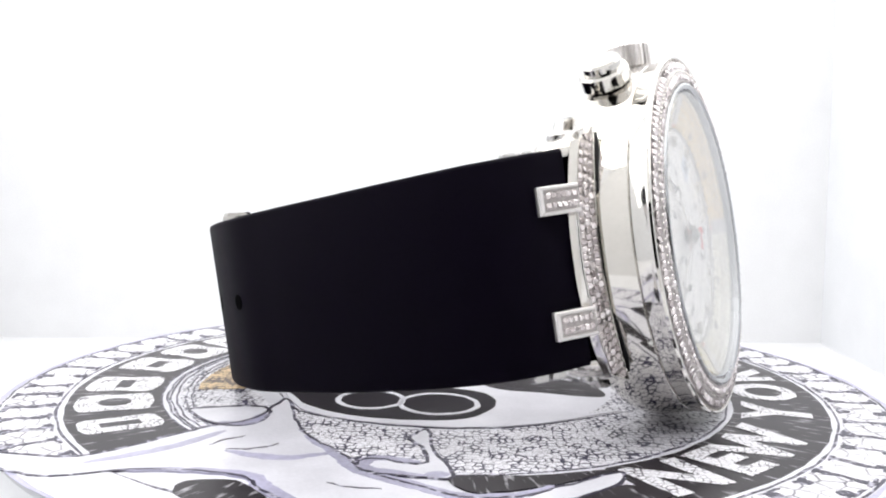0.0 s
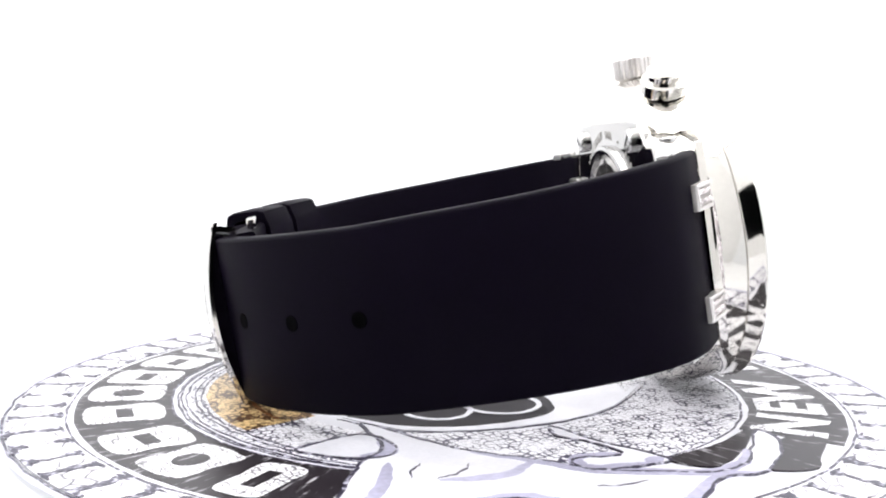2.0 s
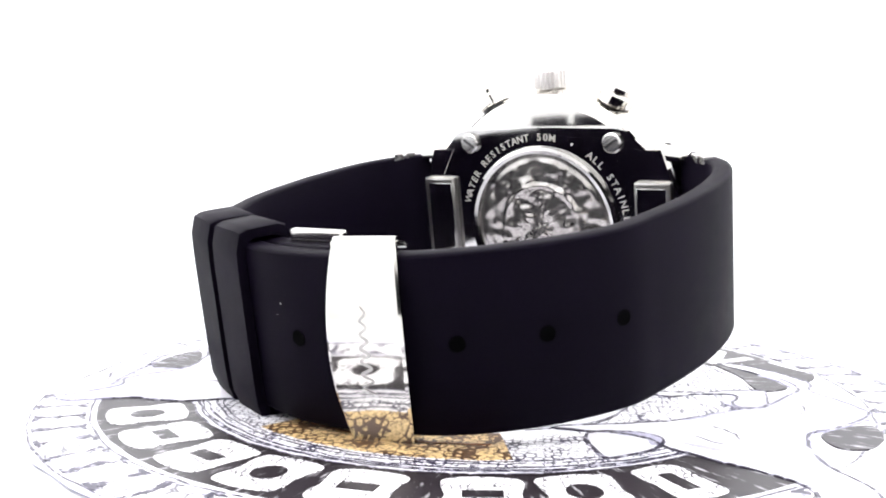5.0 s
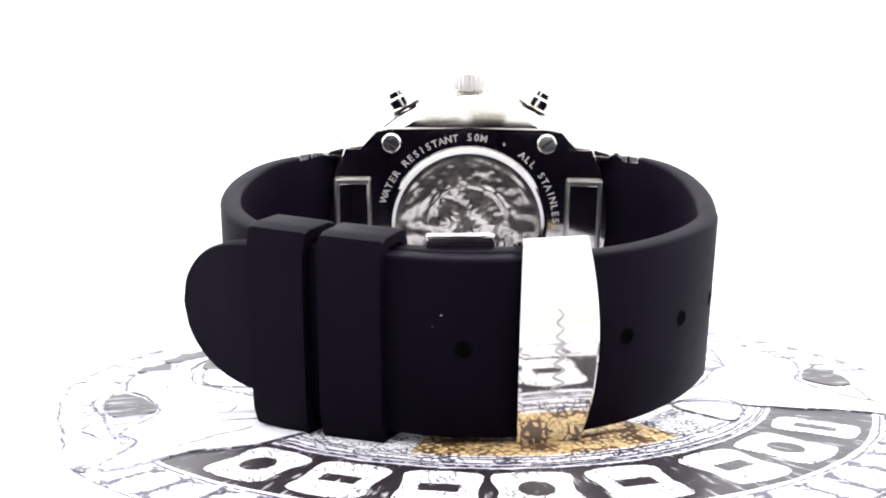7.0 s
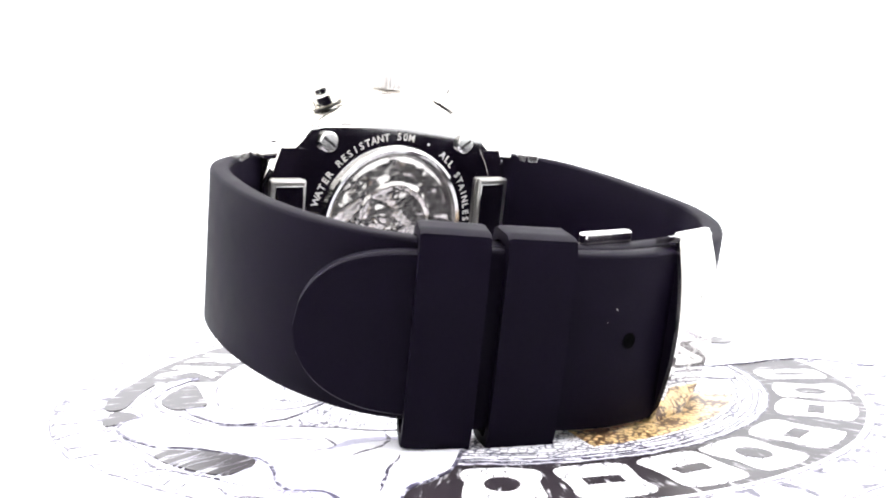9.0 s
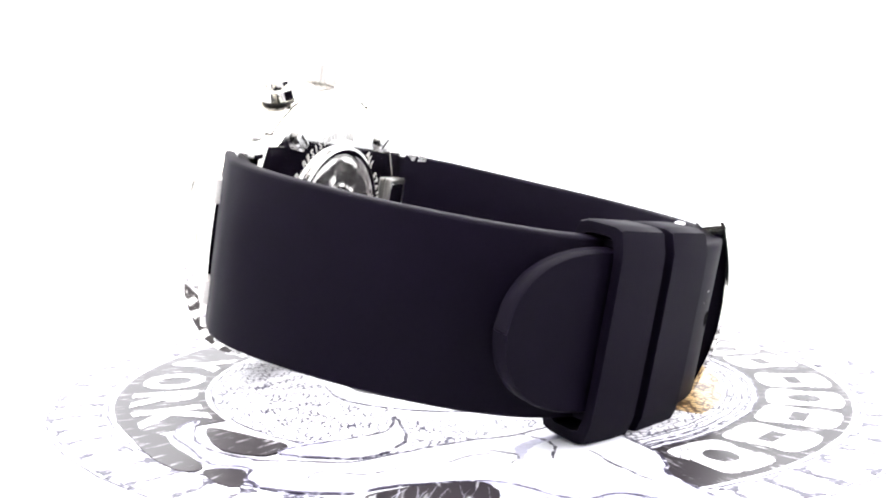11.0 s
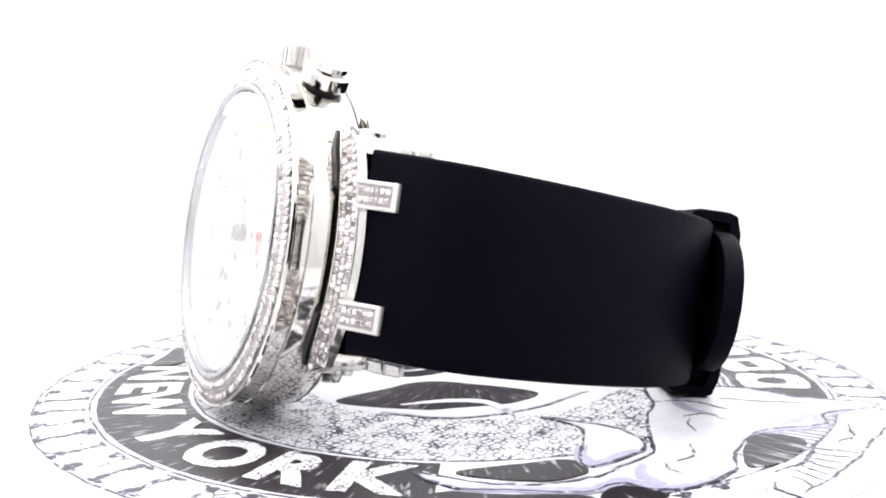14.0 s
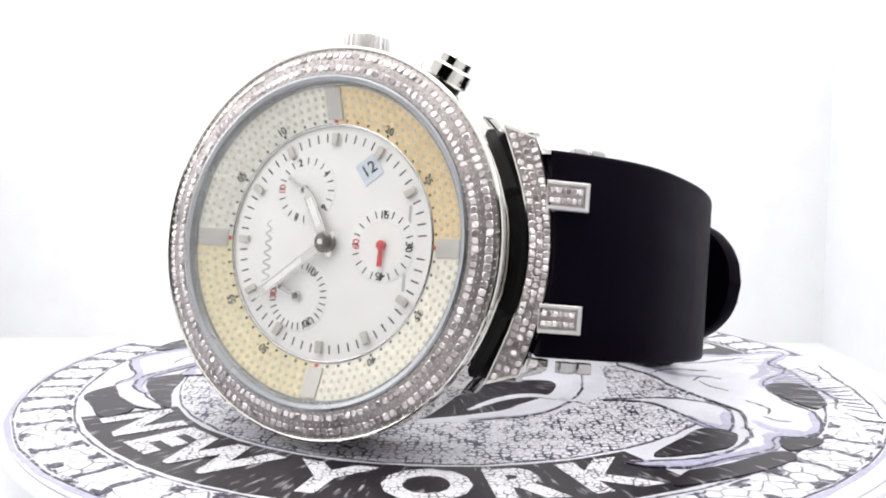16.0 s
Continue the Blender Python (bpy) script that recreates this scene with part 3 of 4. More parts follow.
for k, r in enumerate((16.2, 17.2, 18.2, 19.1)):
    n = int(2 * math.pi * r / 1.12)
    for i in range(n):
        a = 2 * math.pi * (i + 0.5 * (k % 2)) / n
        if min(abs((math.degrees(a) - q + 180) % 360 - 180) for q in (0, 90, 180, 270)) < 4.5:
            continue
        b = bmesh.new()
        bmesh.ops.create_cone(b, segments=6, radius1=0.30, radius2=0.2, depth=0.12, cap_ends=True)
        dots.append(shifted(b, Matrix.Translation((r * math.cos(a), r * math.sin(a), 9.3))))
tagged(part("dial_dot", coned(join(dots)), DOTS, dial, "small set dots on the pearl ring"), kind="stuff")
part("dial_ring", lathe([(14.75, 9.0), (15.05, 9.0), (15.05, 9.35), (14.9, 9.42), (14.75, 9.35), (14.75, 9.0)], 120), STEEL, dial)
part("rehaut", lathe([(19.45, 10.8), (19.62, 10.8), (19.65, 11.3), (19.5, 11.3), (19.45, 10.8)], 120), FLANGE, dial, "grey steel inner flange")
for a in (0, 90, 180, 270):
    part("marker", coned(shifted(box(15.5, 19.3, -1.15, 1.15, 9.2, 9.5, 0.12), pose(0, 0, 0, 0, 0, a))), MARKER, dial, "broad silver quarter marker")
for i in range(12):
    if i:
        part("hour_marker", shifted(box(12.3, 13.9, -0.45, 0.45, 9.0, 9.6, 0.12), pose(0, 0, 0, 0, 0, i * 30)), MARKER, dial)
ticks = []
for i in range(60):
    if i % 5:
        ticks.append(shifted(box(12.8, 13.9, -0.09, 0.09, 9.0, 9.04), pose(0, 0, 0, 0, 0, i * 6)))
    ticks.append(shifted(box(15.25, 15.55, -0.14, 0.14, 9.25, 9.36), pose(0, 0, 0, 0, 0, i * 6 + 0.0)))
tagged(part("minute_tick", coned(join(ticks)), INKBLACK, dial, "black minute ticks", smooth=0), kind="stuff")
for i in range(12):
    a = 180 - 30 * i
    if i % 3 == 0:
        part("red_dot", coned(shifted(box(15.15, 15.6, -0.25, 0.25, 9.25, 9.38), pose(0, 0, 0, 0, 0, a))), INKRED, dial, smooth=0)
    else:
        part("minute_number", coned(shifted(shifted(lettering("%02d" % (5 * i), 1.3, 0.04, 0.02), pose(0, 0, 0, 0, 0, -90)), pose(*polar(16.1, a), 9.36, 0, 0, a))), INKBLACK, dial, smooth=0)


def subdial(x, y, r, numbers, red, n, hand_angle, hand_mat):
    """A counter with ticks, numbers and one hand; angles run clockwise from the twelve."""
    sub = part("subdial", shifted(lathe([(0, 9.0), (r, 9.0), (r, 9.05), (r - 0.15, 9.09), (r - 1.6, 9.09), (r - 1.7, 9.05), (0, 9.05)], 64), pose(x, y, 0)), WHITEDIAL, dial, "round white counter")
    tk = [shifted(box(r - 1.15, r - 0.25, -0.075, 0.075, 9.09, 9.12), pose(x, y, 0, 0, 0, 180 - 360 * i / n)) for i in range(n)]
    tagged(part("tick", join(tk), INKBLACK, sub, smooth=0), kind="stuff")
    for i, s in enumerate(numbers):
        a = 180 - 360 * i / len(numbers)
        part("number", shifted(shifted(lettering(s, 1.35, 0.03, 0.015), pose(0, 0, 0, 0, 0, -90)), pose(x + polar(r - 0.9, a)[0], y + polar(r - 0.9, a)[1], 9.16, 0, 0, a)), INKRED if i == red else INKBLACK, sub, smooth=0)
    hand = join([box(-0.6, r - (2.0 if hand_mat is INKRED else 1.6), -0.3, 0.3, 9.35, 9.5), shifted(lathe([(0, 9.3), (0.62, 9.3), (0.62, 9.6), (0, 9.66)], 20), Matrix())])
    part("counter_hub", lathe([(0, 9.6), (0.4, 9.6), (0.34, 9.76), (0, 9.8)], 20), hand_mat if hand_mat is INKRED else DARKSTEEL, sub, m=pose(x * MM, y * MM, 0))
    part("counter_hand", shifted(hand, pose(x, y, 0, 0, 0, hand_angle)), hand_mat, sub)


subdial(7.9, 0.0, 4.6, ("60", "15", "30", "45"), 0, 20, -92, INKRED)
subdial(-4.0, 6.6, 4.5, ("10", "2", "4", "6", "8"), 0, 20, 150, STEEL)
subdial(-4.0, -6.9, 4.6, ("30", "10", "20"), 0, 30, 160, STEEL)
date = part("date_window", shifted(box(-1.5, 1.5, -1.5, 1.5, 9.0, 9.12, 0.04), pose(5.2, 9.3, 0, 0, 0, 36)), DATEPAPER, dial, "pale blue date window")
part("date_number", shifted(lettering("12", 2.2, 0.03, 0.02), pose(5.2, 9.3, 9.15, 0, 0, 36)), INKBLACK, date, smooth=0)
part("maker_mark", stroke([(-9.4 + (0.75 if k % 2 else -0.55) * (1 - 0.04 * k), -5.4 + 0.62 * k) for k in range(14)], 0.26, 9.0, 9.04), INKGREY, dial, "plain grey stroke standing for the maker's mark", smooth=0)
part("small_mark", box(11.2, 11.6, 2.5, 5.0, 9.0, 9.03), INKGREY, dial, smooth=0)
part("small_mark", box(11.0, 11.4, -5.4, -3.2, 9.0, 9.03), INKGREY, dial, smooth=0)


def hand(name, length, width, z, angle):
    o = [(-2.0, -0.35), (0, -0.5), (length * 0.25, -width / 2), (length * 0.8, -width / 2), (length, 0), (length * 0.8, width / 2), (length * 0.25, width / 2), (0, 0.5), (-2.0, 0.35)]
    h = part(name, shifted(slab(o, z, z + 0.16), pose(0, 0, 0, 0, 0, angle)), CHROME, watch, "polished steel hand", m=SETBACK)
    part("lume", shifted(slab([(length * 0.3, -width * 0.24), (length * 0.78, -width * 0.24), (length * 0.78, width * 0.24), (length * 0.3, width * 0.24)], z + 0.16, z + 0.2), pose(0, 0, 0, 0, 0, angle)), WHITEDIAL, h, "white filling")


hand("hour_hand", 8.0, 1.5, 9.75, 118)
hand("minute_hand", 13.4, 1.3, 10.05, 217)
hub = part("hand_hub", lathe([(0, 9.2), (1.25, 9.2), (1.3, 10.3), (1.0, 10.5), (0.75, 10.45), (0.7, 10.75), (0, 10.85)], 32), DARKSTEEL, watch, "dark steel hub", m=SETBACK)
part("hub_cap", lathe([(0, 10.8), (0.42, 10.8), (0.36, 11.02), (0, 11.08)], 24), CHROME, hub, "polished cap")
crystal = part("crystal", lathe([(0, 11.35), (19.55, 11.35), (19.75, 11.6), (19.5, 12.0), (15, 12.1), (0, 12.15)], 96), GLASS, watch, "clear flat crystal", m=SETBACK)
crystal.visible_shadow = False

# crown and the two pushers
crown = part("crown", shifted(lathe([(0, 0), (2.4, 0), (2.85, 0.3), (2.95, 0.6), (2.95, 3.2), (2.7, 3.55), (2.0, 3.7), (0, 3.75)], 96, lambda i: 0.14 if (i // 2) % 2 else -0.10), pose(0, 24.0, 3.9, -90, 0, 0)), CROWN, watch, "knurled steel crown")
part("crown_stem", shifted(lathe([(0, -3), (1.7, -3), (1.7, 1), (0, 1)], 40), pose(0, 23.9, 3.9, -90, 0, 0)), CHROME, crown)
for s in (-1, 1):
    axis = pose(0, 0, 4.1, 0, 0, -s * 29) @ pose(0, 0, 0, -90, 0, 0) @ Matrix.Diagonal((1.02, 1.02, 1.0, 1)) @ pose(0, 0, 0.8)
    push = part("pusher", shifted(lathe([(0, 18), (3.15, 18), (3.25, 22.6), (3.0, 22.9), (0, 22.9)], 48), axis), CHROME, watch, "polished steel pusher")
    part("neck", shifted(lathe([(0, 22.8), (2.6, 22.8), (2.6, 23.6), (0, 23.6)], 48), axis), INSERT, push, "black gasket")
    part("collar", shifted(lathe([(0, 23.5), (2.95, 23.5), (3.25, 23.8), (3.25, 25.4), (3.0, 25.7), (0, 25.7)], 24), axis), CHROME, push, "faceted collar", smooth=20)
    part("cap", shifted(lathe([(0, 25.6), (2.5, 25.6), (2.55, 26.7), (2.3, 27.05), (1.5, 27.2), (0, 27.25)], 48), axis), CHROME, push)

# case back
BACK = pose(0, 0, 0, 0, 180, 0)
half = [(0, 17.9), (14.5, 17.9), (16.9, 17.4), (18.2, 16.0), (19.2, 14.0), (24.0, 9.6), (25.2, 7.5), (25.6, 0)]
right = half + [(x, -y) for x, y in half[-2::-1]]
plan = right + [(-x, y) for x, y in right[-2:0:-1]]
bk = slab(plan, -2.0, -0.5)
bmesh.ops.bevel(bk, geom=[e for e in bk.edges if abs(e.verts[0].co.z - e.verts[1].co.z) < 0.01], offset=0.35, segments=2, affect="EDGES", profile=0.5)
back = part("case_back", bk, BACKSTEEL, watch, "mirror-polished dark case back with etched lettering", smooth=12)
# black band standing in for the dark reflection along the case edge
part("edge_reflection_line", band(23.2, 23.55, 0.55, 0.8), INSERT, back, "dark line painted as a reflection of the case edge")
part("back_ring", lathe([(13.2, -2.0), (13.4, -2.9), (14.0, -3.1), (14.5, -2.9), (14.7, -2.0)], 96), BACKSTEEL, back, "raised steel ring")
rr = [13.2 * k / 34 for k in range(35)]
relief = lathe([(r, -2.35 - 0.45 * (1 - r / 13.2)) for r in rr], 120)
for v in relief.verts:
    r = math.hypot(v.co.x, v.co.y)
    if r < 12.4:
        v.co.z -= 0.4 * noise.noise(v.co * 0.33 + Vector((2, 5, 0))) + 0.32 * abs(noise.noise(v.co * 0.7 + Vector((3, 1, 0)))) + (0.25 if abs(r - 7.5) < 0.5 else 0)
part("back_relief", relief, RELIEF, back, "embossed steel medallion", smooth=60)
for k, ch in enumerate("WATER RESISTANT 50M  \u2022  ALL STAINLESS STEEL"):
    if ch != " ":
        a = 162.5 - 4.55 * k
        part("letter", shifted(shifted(lettering(ch, 1.8, 0.06, 0.02), pose(*polar(16.15, a), 2.05, 0, 0, a - 90)), BACK), BACKTEXT, back, smooth=0)
for sx in (-1, 1):
    for sy in (-1, 1):
        sc = part("screw", shifted(lathe([(0, 2.0), (1.75, 2.0), (1.75, 2.7), (1.5, 2.95), (0, 3.0)], 32), BACK @ pose(sx * 14.0, sy * 15.2, 0)), STEEL, back, "round steel screw")
        # the head is uncut: a black bar paints the shade of its slot
        part("screw_slot_shade", shifted(box(-1.2, 1.2, -0.2, 0.2, 2.9, 3.03), BACK @ pose(sx * 14.0, sy * 15.2, 0, 0, 0, 35 * sx)), INSERT, sc, smooth=0)

# lugs
Y_END = 14.0


def lug_inner(y):
    return 25.1 - (y / 15) ** 2 * 5.2, 4.7 - 0.3 * (y / 15) ** 2


def lug_outer(y):
    return 27.6 - (y / 13.2) ** 2 * 2.2, 3.1 + 0.7 * (y / 13.2) ** 2


def lug_face(y, u, lift=0.0):
    """A point on the sloping face of the lug, u from its inner to its outer edge."""
    (xi, zi), (xo, zo) = lug_inner(y), lug_outer(y)
    n = Vector((zi - zo, xo - xi)).normalized()
    return xi + (xo - xi) * u + n.x * lift, zi + (zo - zi) * u + n.y * lift, n


def flare(y, u):
    """The lug's ends are cut at a slant: the inner edge reaches further than the outer one."""
    return y * (1 + 0.12 * (abs(y) / 14) ** 3 * max(1 - u, 0))


for s in (-1, 1):
    rings = []
    for i in range(29):
        y = -Y_END + 2 * Y_END * i / 28
        (xi, zi), (xo, zo) = lug_inner(y), lug_outer(y)
        face = [(*lug_face(y, u, h)[:2], flare(y, u)) for u, h in ((0.0, -0.2), (0.02, 0.1), (0.07, 0.1), (0.09, -0.12), (0.91, -0.12), (0.93, 0.1), (0.98, 0.1), (1.0, -0.2))]
        under = [(xo, zo - 1.0), (xo - 2.0, zo - 1.4), (xo - 2.2, -1.6), (xo - 2.8, -2.1), (xi - 2.6, -2.1), (xi - 2.8, 0.0), (xi - 0.2, zi - 1.6)]
        rings.append([(s * x, q, z) for x, z, q in face] + [(s * x, y if k < 6 else flare(y, 0), z) for k, (x, z) in enumerate(under)])
    lug = part("lug", loft(rings), CHROME, watch, "curved steel lug set with three rows of white stones", smooth=30)
    part("lug_channel", loft([[(s * lug_face(y, u, h)[0], flare(y, u), lug_face(y, u, h)[1]) for u, h in ((0.095, -0.04), (0.905, -0.04), (0.905, -0.1), (0.095, -0.1))] for y in [-13.7 + 27.4 * i / 20 for i in range(21)]]), SETTING, lug, "bead-set channel")
    for i in range(32):
        for row, u in enumerate((0.22, 0.5, 0.78)):
            y = -13.4 + 26.4 * i / 31 + (0.5 if row == 1 else 0.0)
            x, z, n = lug_face(y, u, -0.06)
            rot = Vector((s * n.x, 0, n.y)).to_track_quat("Z", "Y").to_matrix().to_4x4()
            set_gem(lug, Matrix.Translation((s * x, flare(y, u), z)) @ rot @ pose(0, 0, 0, rnd.uniform(-17, 17), rnd.uniform(-17, 17), rnd.uniform(-10, 10)), 0.76)
    for yc in (-7.25, 7.25):
        a, b = Vector((26.5, 3.4)), Vector((30.6, -0.05))
        d = (b - a).normalized()
        n = Vector((-d.y, d.x))

        def slope(u, h):
            q = a + (b - a) * u + n * h
            return s * q.x, q.y

        rim = [(-1.7, -0.9), (-1.7, 0.35), (-1.6, 0.45), (-1.3, 0.45), (-1.2, 0.25), (1.2, 0.25), (1.3, 0.45), (1.6, 0.45), (1.7, 0.35), (1.7, -0.9)]
        flat = [(dy, min(h, 0.45) if abs(dy) > 1.21 else 0.45) for dy, h in rim]
        prong = part("prong", loft([[(slope(u, h)[0], yc + dy, slope(u, h)[1]) for dy, h in sec] for u, sec in ((0.0, rim), (0.88, rim), (0.885, flat), (0.97, flat), (1.0, [(dy, h - 0.25) for dy, h in flat]))]), CROWN, lug, "rectangular steel prong with a row of stones")
        part("prong_channel", loft([[(slope(u, h)[0], yc + dy, slope(u, h)[1]) for dy, h in ((-1.18, 0.2), (-1.18, 0.29), (1.18, 0.29), (1.18, 0.2))] for u in (0.02, 0.875)]), SETTING, prong, "bead-set channel")
        tilt = Vector((s * n.x, 0, n.y)).to_track_quat("Z", "Y").to_matrix().to_4x4()
        for k in range(6):
            for dy in (-0.58, 0.58):
                x, z = slope(0.12 + 0.128 * k, 0.27)
                set_gem(prong, Matrix.Translation((x, yc + dy, z)) @ tilt @ pose(0, 0, 0, rnd.uniform(-17, 17), rnd.uniform(-17, 17), rnd.uniform(-10, 10)), 0.66)
    part("insert", loft([[(s * x, y, z) for x, z in ((18.6, 0.2), (18.6, top), (lug_inner(y)[0] + out, top), (lug_inner(y)[0] + 0.1, 0.2))] for y, top, out in [(q, 3.6 + 1.3 * min(max((abs(q) - 7.2) / 0.6, 0), 1) - 0.3 * max(abs(q) - 13.0, 0), 0.1 if abs(q) < 7.2 else -0.3) for q in [-14.9 + 29.8 * i / 42 for i in range(43)]]]), INSERT, lug, "black rubber insert")
    block = part("lug_block", box(*sorted((s * 17.8, s * 24.4)), -8.8, 8.8, -3.3, -1.9, 0.45), PINSTEEL, lug, "brushed steel inner lug bracket")
    part("bracket_recess", box(*sorted((s * 18.3, s * 23.5)), -7.8, 7.8, -3.34, -3.0, 0.15), BACKSTEEL, block, "dark polished recess of the bracket")
    for sy in (-1, 1):
        cheek = part("lug_cheek", shifted(loft([[(s * x, sy * (y - 0.3 * max(x - 19.5, 0) * (y - 12.2) / 3.6), z) for x, z in ((22.0 - c, 3.2 - c), (24.6 - c, 3.3 - c), (26.2 - c, 2.0 - c), (26.6 - c, -0.8), (25.4 - c, -2.0 + c), (18.8, -1.8 + c), (19.6, 1.4 - c))] for y, c in ((12.2, 0.0), (14.2, 0.0), (15.2, 0.25), (15.8, 0.8))]), Matrix()), CHROME, lug, "polished lug cheek", smooth=35)
        part("lug_screw", shifted(lathe([(0, -0.6), (1.15, -0.6), (1.2, 0.15), (1.0, 0.3), (0.5, 0.1), (0, 0.05)], 24), pose(s * 22.6, sy * 14.9, 0.2, -90 * sy, 0, 0)), STEEL, cheek, "small steel lug screw")
        for shift in (-1.15, 1.15):
            part("strap_pin", shifted(box(shift - 0.95, shift + 0.95, -0.2, 1.2, -0.8, 0.8, 0.2), pose(s * 29.2, 12.2 if sy > 0 else -13.5, -2.4, 0, 42 * s, 0)), STEEL, lug, "steel end of the strap pin")


# strap
def ribbon(path, widths, thick, n=10):
    """A strap along outer-surface points (x, z); widths are upper and lower half widths along the way."""
    line = spline(path, n)
    k = len(line)
    rings = []
    for i, q in enumerate(line):
        a, b = line[max(i - 1, 0)], line[min(i + 1, k - 1)]
        d = (b - a).normalized()
        inward = Vector((-d.y, d.x))
        u = i / (k - 1) * (len(widths) - 1)
        j = min(int(u), len(widths) - 2)
        w, v = (widths[j][c] + (widths[j + 1][c] - widths[j][c]) * (u - j) for c in (0, 1))
        e = min(0.55, thick * 0.4)
        sec = [(w - e, 0), (w - e * 0.3, e * 0.3), (w, e), (w, thick - e), (w - e * 0.3, thick - e * 0.3), (w - e, thick), (-v + e, thick), (-v + e * 0.3, thick - e * 0.3), (-v, thick - e), (-v, e), (-v + e * 0.3, e * 0.3), (-v + e, 0)]
        rings.append([(q.x + inward.x * t, y - 0.1, q.y + inward.y * t) for y, t in sec])
    return loft(rings)


LONG = [(-26.6, 2.2), (-31.0, -0.9), (-34.3, -4.8), (-36.5, -10.8), (-37.3, -19), (-36.8, -28), (-35.2, -37), (-33.1, -44.2), (-27.0, -52.8), (-18.6, -59.8), (-9, -63.7), (2.0, -65.0), (11, -63.3), (19, -60.0), (27, -55.9)]
SHORT = [(-8, -60.4), (2, -61.5), (11, -60.2), (19, -57.3), (27, -52.8), (32.3, -47.3), (36.0, -40), (38.1, -31), (38.6, -21), (37.4, -11), (34.8, -5.0), (31.2, -1.3), (26.6, 2.2)]
strap_long = part("strap_long", ribbon(LONG, ((13.3, 12.5), (12.8, 12.5), (11.9, 12.4), (11.3, 12.2), (11.2, 11.9), (11.2, 11.7), (11.2, 11.6)), 3.0), RUBBER, watch, "matt black rubber strap half with punched holes", smooth=50)
strap_short = part("strap_short", ribbon(SHORT, ((11.1, 11.7), (11.2, 11.9), (11.3, 12.0), (11.7, 11.9), (12.4, 11.8), (12.9, 11.8)), 3.0), RUBBER, watch, "matt black rubber strap half that carries the buckle", smooth=50)
tip = spline([(27, -55.9), (31.7, -53.1), (36.0, -50.2), (40.0, -47.7)], 8)
rings = []
for i, q in enumerate(tip):
    u = i / (len(tip) - 1)
    w = 10.0 * math.sqrt(max(1 - u ** 2.4, 0.0)) + 0.25
    d = (tip[min(i + 1, len(tip) - 1)] - tip[max(i - 1, 0)]).normalized()
    inward = Vector((-d.y, d.x))
    rings.append([(q.x + inward.x * t, y - 0.1, q.y + inward.y * t) for y, t in ((w - 0.3, 0), (w, 0.4), (w, 2.2), (w - 0.3, 2.6), (-w + 0.3, 2.6), (-w, 2.2), (-w, 0.4), (-w + 0.3, 0))])
part("strap_tail", loft(rings), RUBBER, watch, "rounded free tail of the strap", smooth=50)

# punched holes: black discs on the uncut strap, coloured as the shade inside
for x, z, nx, nz in ((-33.1, -44.2, -0.86, -0.5), (-27.0, -52.8, -0.7, -0.71), (-18.6, -59.82, -0.5, -0.87), (2.0, -65.03, 0.04, -1.0)):
    rot = Vector((nx, 0, nz)).to_track_quat("Z", "Y").to_matrix().to_4x4()
    m = Matrix.Translation((x, -0.1, z)) @ rot
    part("hole", shifted(lathe([(0, 0.02), (0.5, 0.03), (0.84, 0.06), (0.96, 0.09), (1.08, 0.02), (1.08, -0.3)], 24), m), HOLE_SHADE, strap_long, "black disc painted as the shade inside a strap hole")

# a few pale specks of dust on the rubber
specks = []
for x, y, z, q in ((4.6, 4.2, -64.8, 0.10), (6.4, 1.4, -64.4, 0.08), (5.6, 2.6, -64.6, 0.07), (-22.0, -6.0, -57.2, 0.07), (-30.2, 5.0, -48.6, 0.07), (8.0, -4.0, -64.0, 0.07)):
    b = bmesh.new()
    bmesh.ops.create_icosphere(b, subdivisions=1, radius=q)
    specks.append(shifted(b, Matrix.Translation((x, y, z))))
tagged(part("dust_speck", join(specks), WHITEDIAL, strap_long, "pale specks of dust"), kind="stuff")

# rubber keepers
for x, z, ang, wid in ((15.3, -61.8, 21.5, 8.5), (24.8, -57.6, 26.5, 8.4)):
    m = pose(x, -0.6, z, 0, -ang, 0)
    rings = []
    for k in range(32):
        a = 2 * math.pi * (k + 0.5) / 32
        ca, sa = math.cos(a), math.sin(a)
        f = (abs(ca) ** 7 + abs(sa) ** 7) ** (-1 / 7)
        yo, zo = 13.6 * f * ca, 4.2 * f * sa + 2.9
        yi, zi = 12.3 * f * ca, 2.9 * f * sa + 2.9
        rings.append([(-wid / 2, yo, zo), (-wid / 2 + 0.4, yo * 1.015, zo), (wid / 2 - 0.4, yo * 1.015, zo), (wid / 2, yo, zo), (wid / 2, yi, zi), (-wid / 2, yi, zi)])
    part("keeper", shifted(loft(rings, closed=True), m), RUBBER, watch, "black rubber strap keeper", smooth=50)

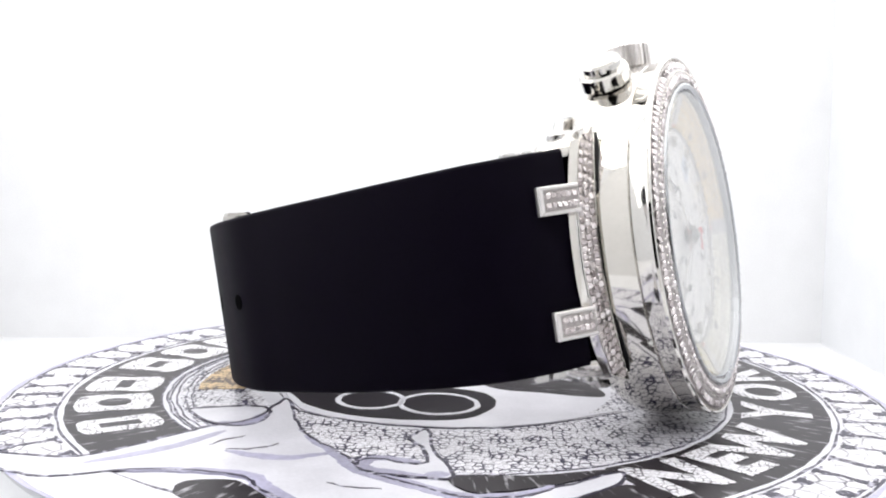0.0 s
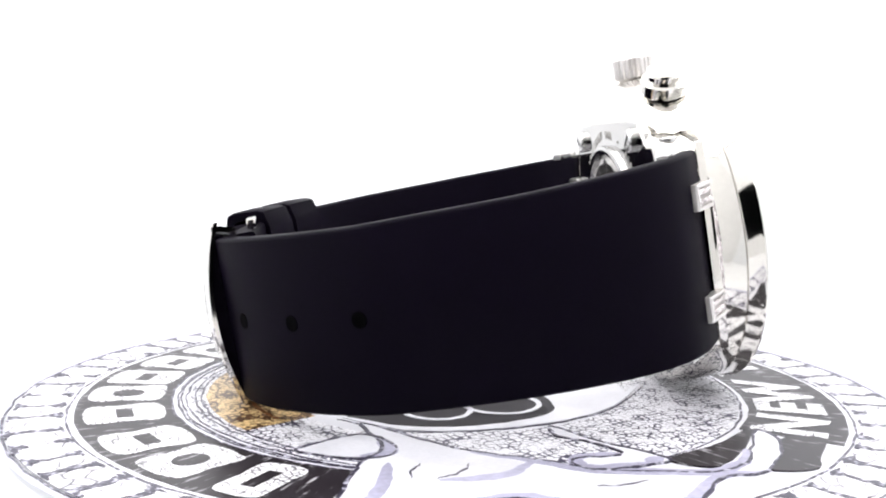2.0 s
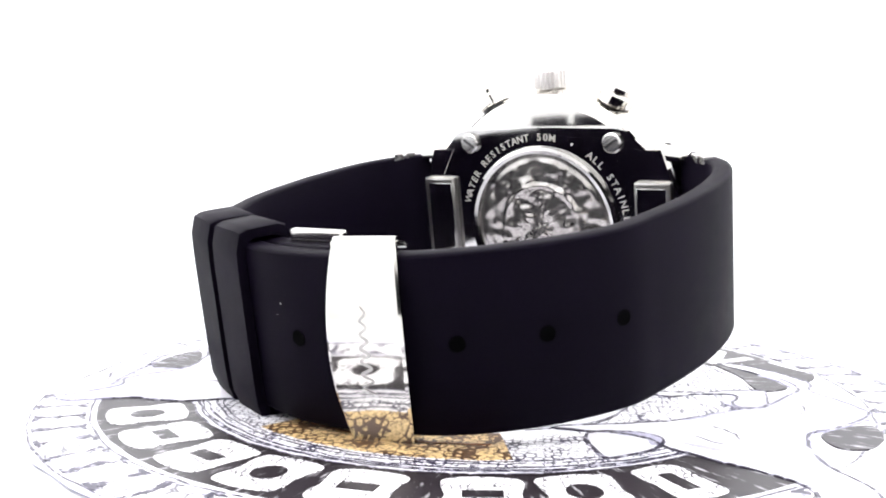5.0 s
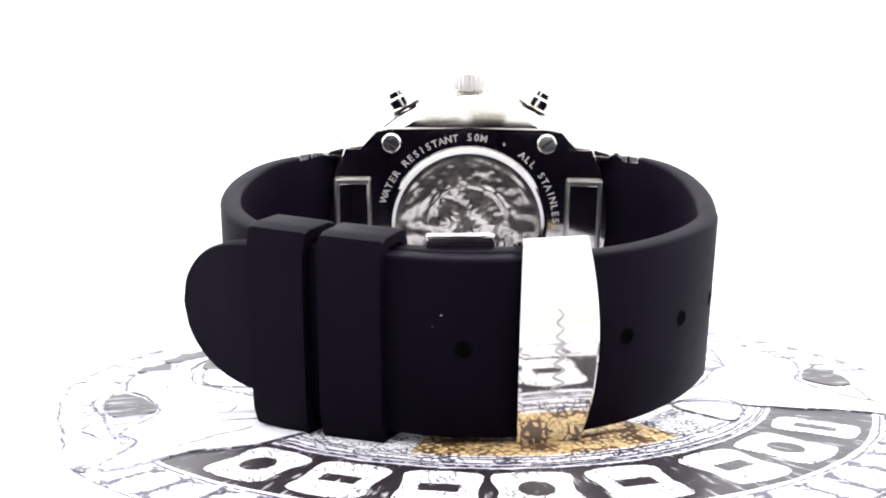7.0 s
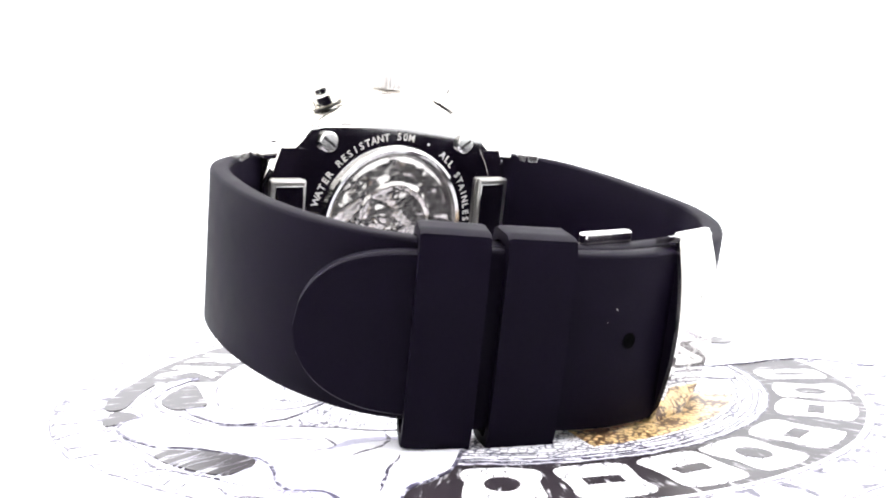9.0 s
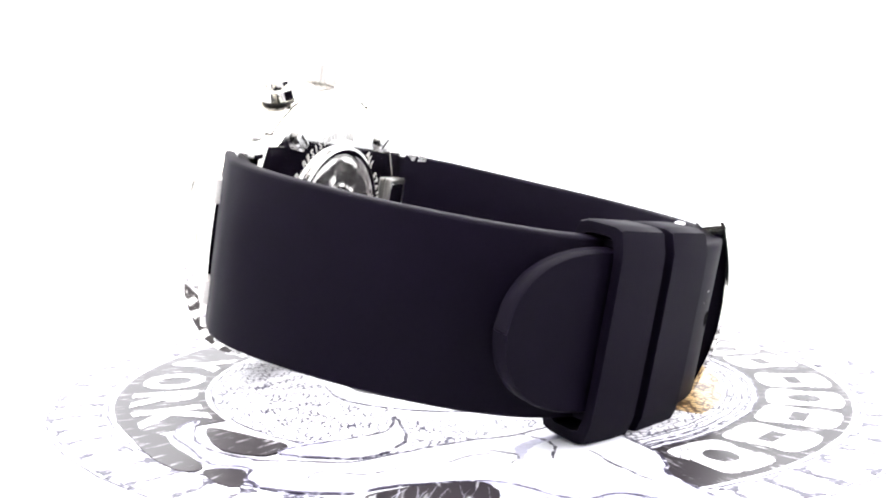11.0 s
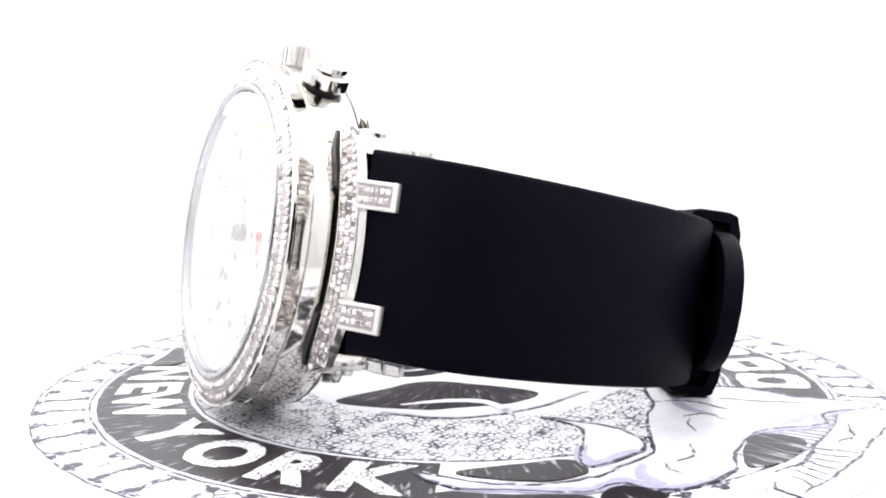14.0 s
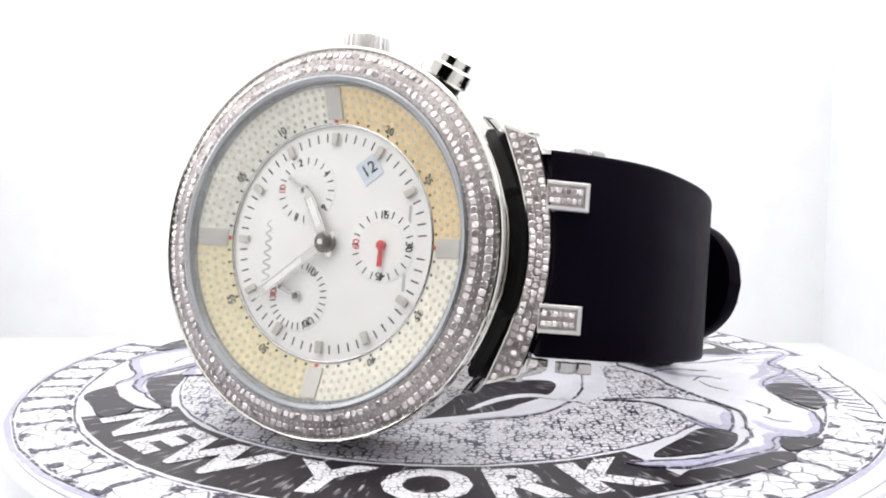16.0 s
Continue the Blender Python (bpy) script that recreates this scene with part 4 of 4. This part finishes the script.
# buckle
BK = pose(-8.9, -0.1, -63.5, 0, 14, 0)
buckle = part("buckle", shifted(loft([[(x * (0.97 + 0.2 * (1 - (y / 12.6) ** 2)), y, z - 0.3 - 2.3 * (1 - (y / 12.6) ** 2)) for x, z in ((-4.3, 0.25), (-4.0, 0), (4.0, 0), (4.3, 0.25), (4.3, 0.8), (-4.3, 0.8))] for y in [-13.3 + 26.7 * i / 28 for i in range(29)]]), BK), CHROME, watch, "polished steel buckle plate")
for sy in (-1, 1):
    part("buckle_arm", shifted(loft([[(x, y, z) for x in (-4.2, 4.2)] + [(4.2, y - sy * 0.8, z), (-4.2, y - sy * 0.8, z)] for y, z in [(sy * 12.8 + 0.1, -0.2), (sy * 12.8 + 0.1, 0.8), (sy * 12.5, 2.4), (sy * 12.2, 3.2)]]), BK), CHROME, buckle, "bent steel buckle arm")
    part("buckle_rail", shifted(box(0.0, 8.5, -1.0, 0.7, -0.7, 0.7, 0.3), pose(-1.9, 11.9 if sy > 0 else -12.6, -58.5, 0, 3, 0)), CHROME, buckle, "steel rail of the folding buckle")
part("buckle_pad", shifted(loft([[(x, y, z) for x, z in ((-3.9, 1.2), (-3.9, 0.35 - 2.2 * (1 - (y / 12.6) ** 2)), (3.9, 0.35 - 2.2 * (1 - (y / 12.6) ** 2)), (3.9, 1.2))] for y in [-11.6 + 23.2 * i / 16 for i in range(17)]]), BK), RUBBER, buckle, "black rubber under the plate")
part("buckle_pin", shifted(box(-0.8, 9.5, -0.9, 0.9, -0.5, 0.5, 0.3), pose(-8.0, -0.1, -63.2)), CHROME, buckle)
squiggle = [((0.9 if k % 2 else -0.7) * (1.0 - 0.05 * k), -5.5 + 0.85 * k) for k in range(14)]
mark = stroke(squiggle, 0.42, -0.02, 0.02)
for v in mark.verts:
    v.co.z -= 0.32 + 2.3 * (1 - (v.co.y / 12.6) ** 2)
part("buckle_mark", shifted(mark, BK), ENGRAVED, buckle, "etched plain stroke standing for the maker's mark", smooth=0)


# ---------------------------------------------------------------- movement
def motions():
    times = [0.5 * i for i in range(33)]
    walk(table, [(t, spin(t) @ DISC) for t in times])
    walk(watch, [(t, spin(t) @ WATCH) for t in times])


motions()
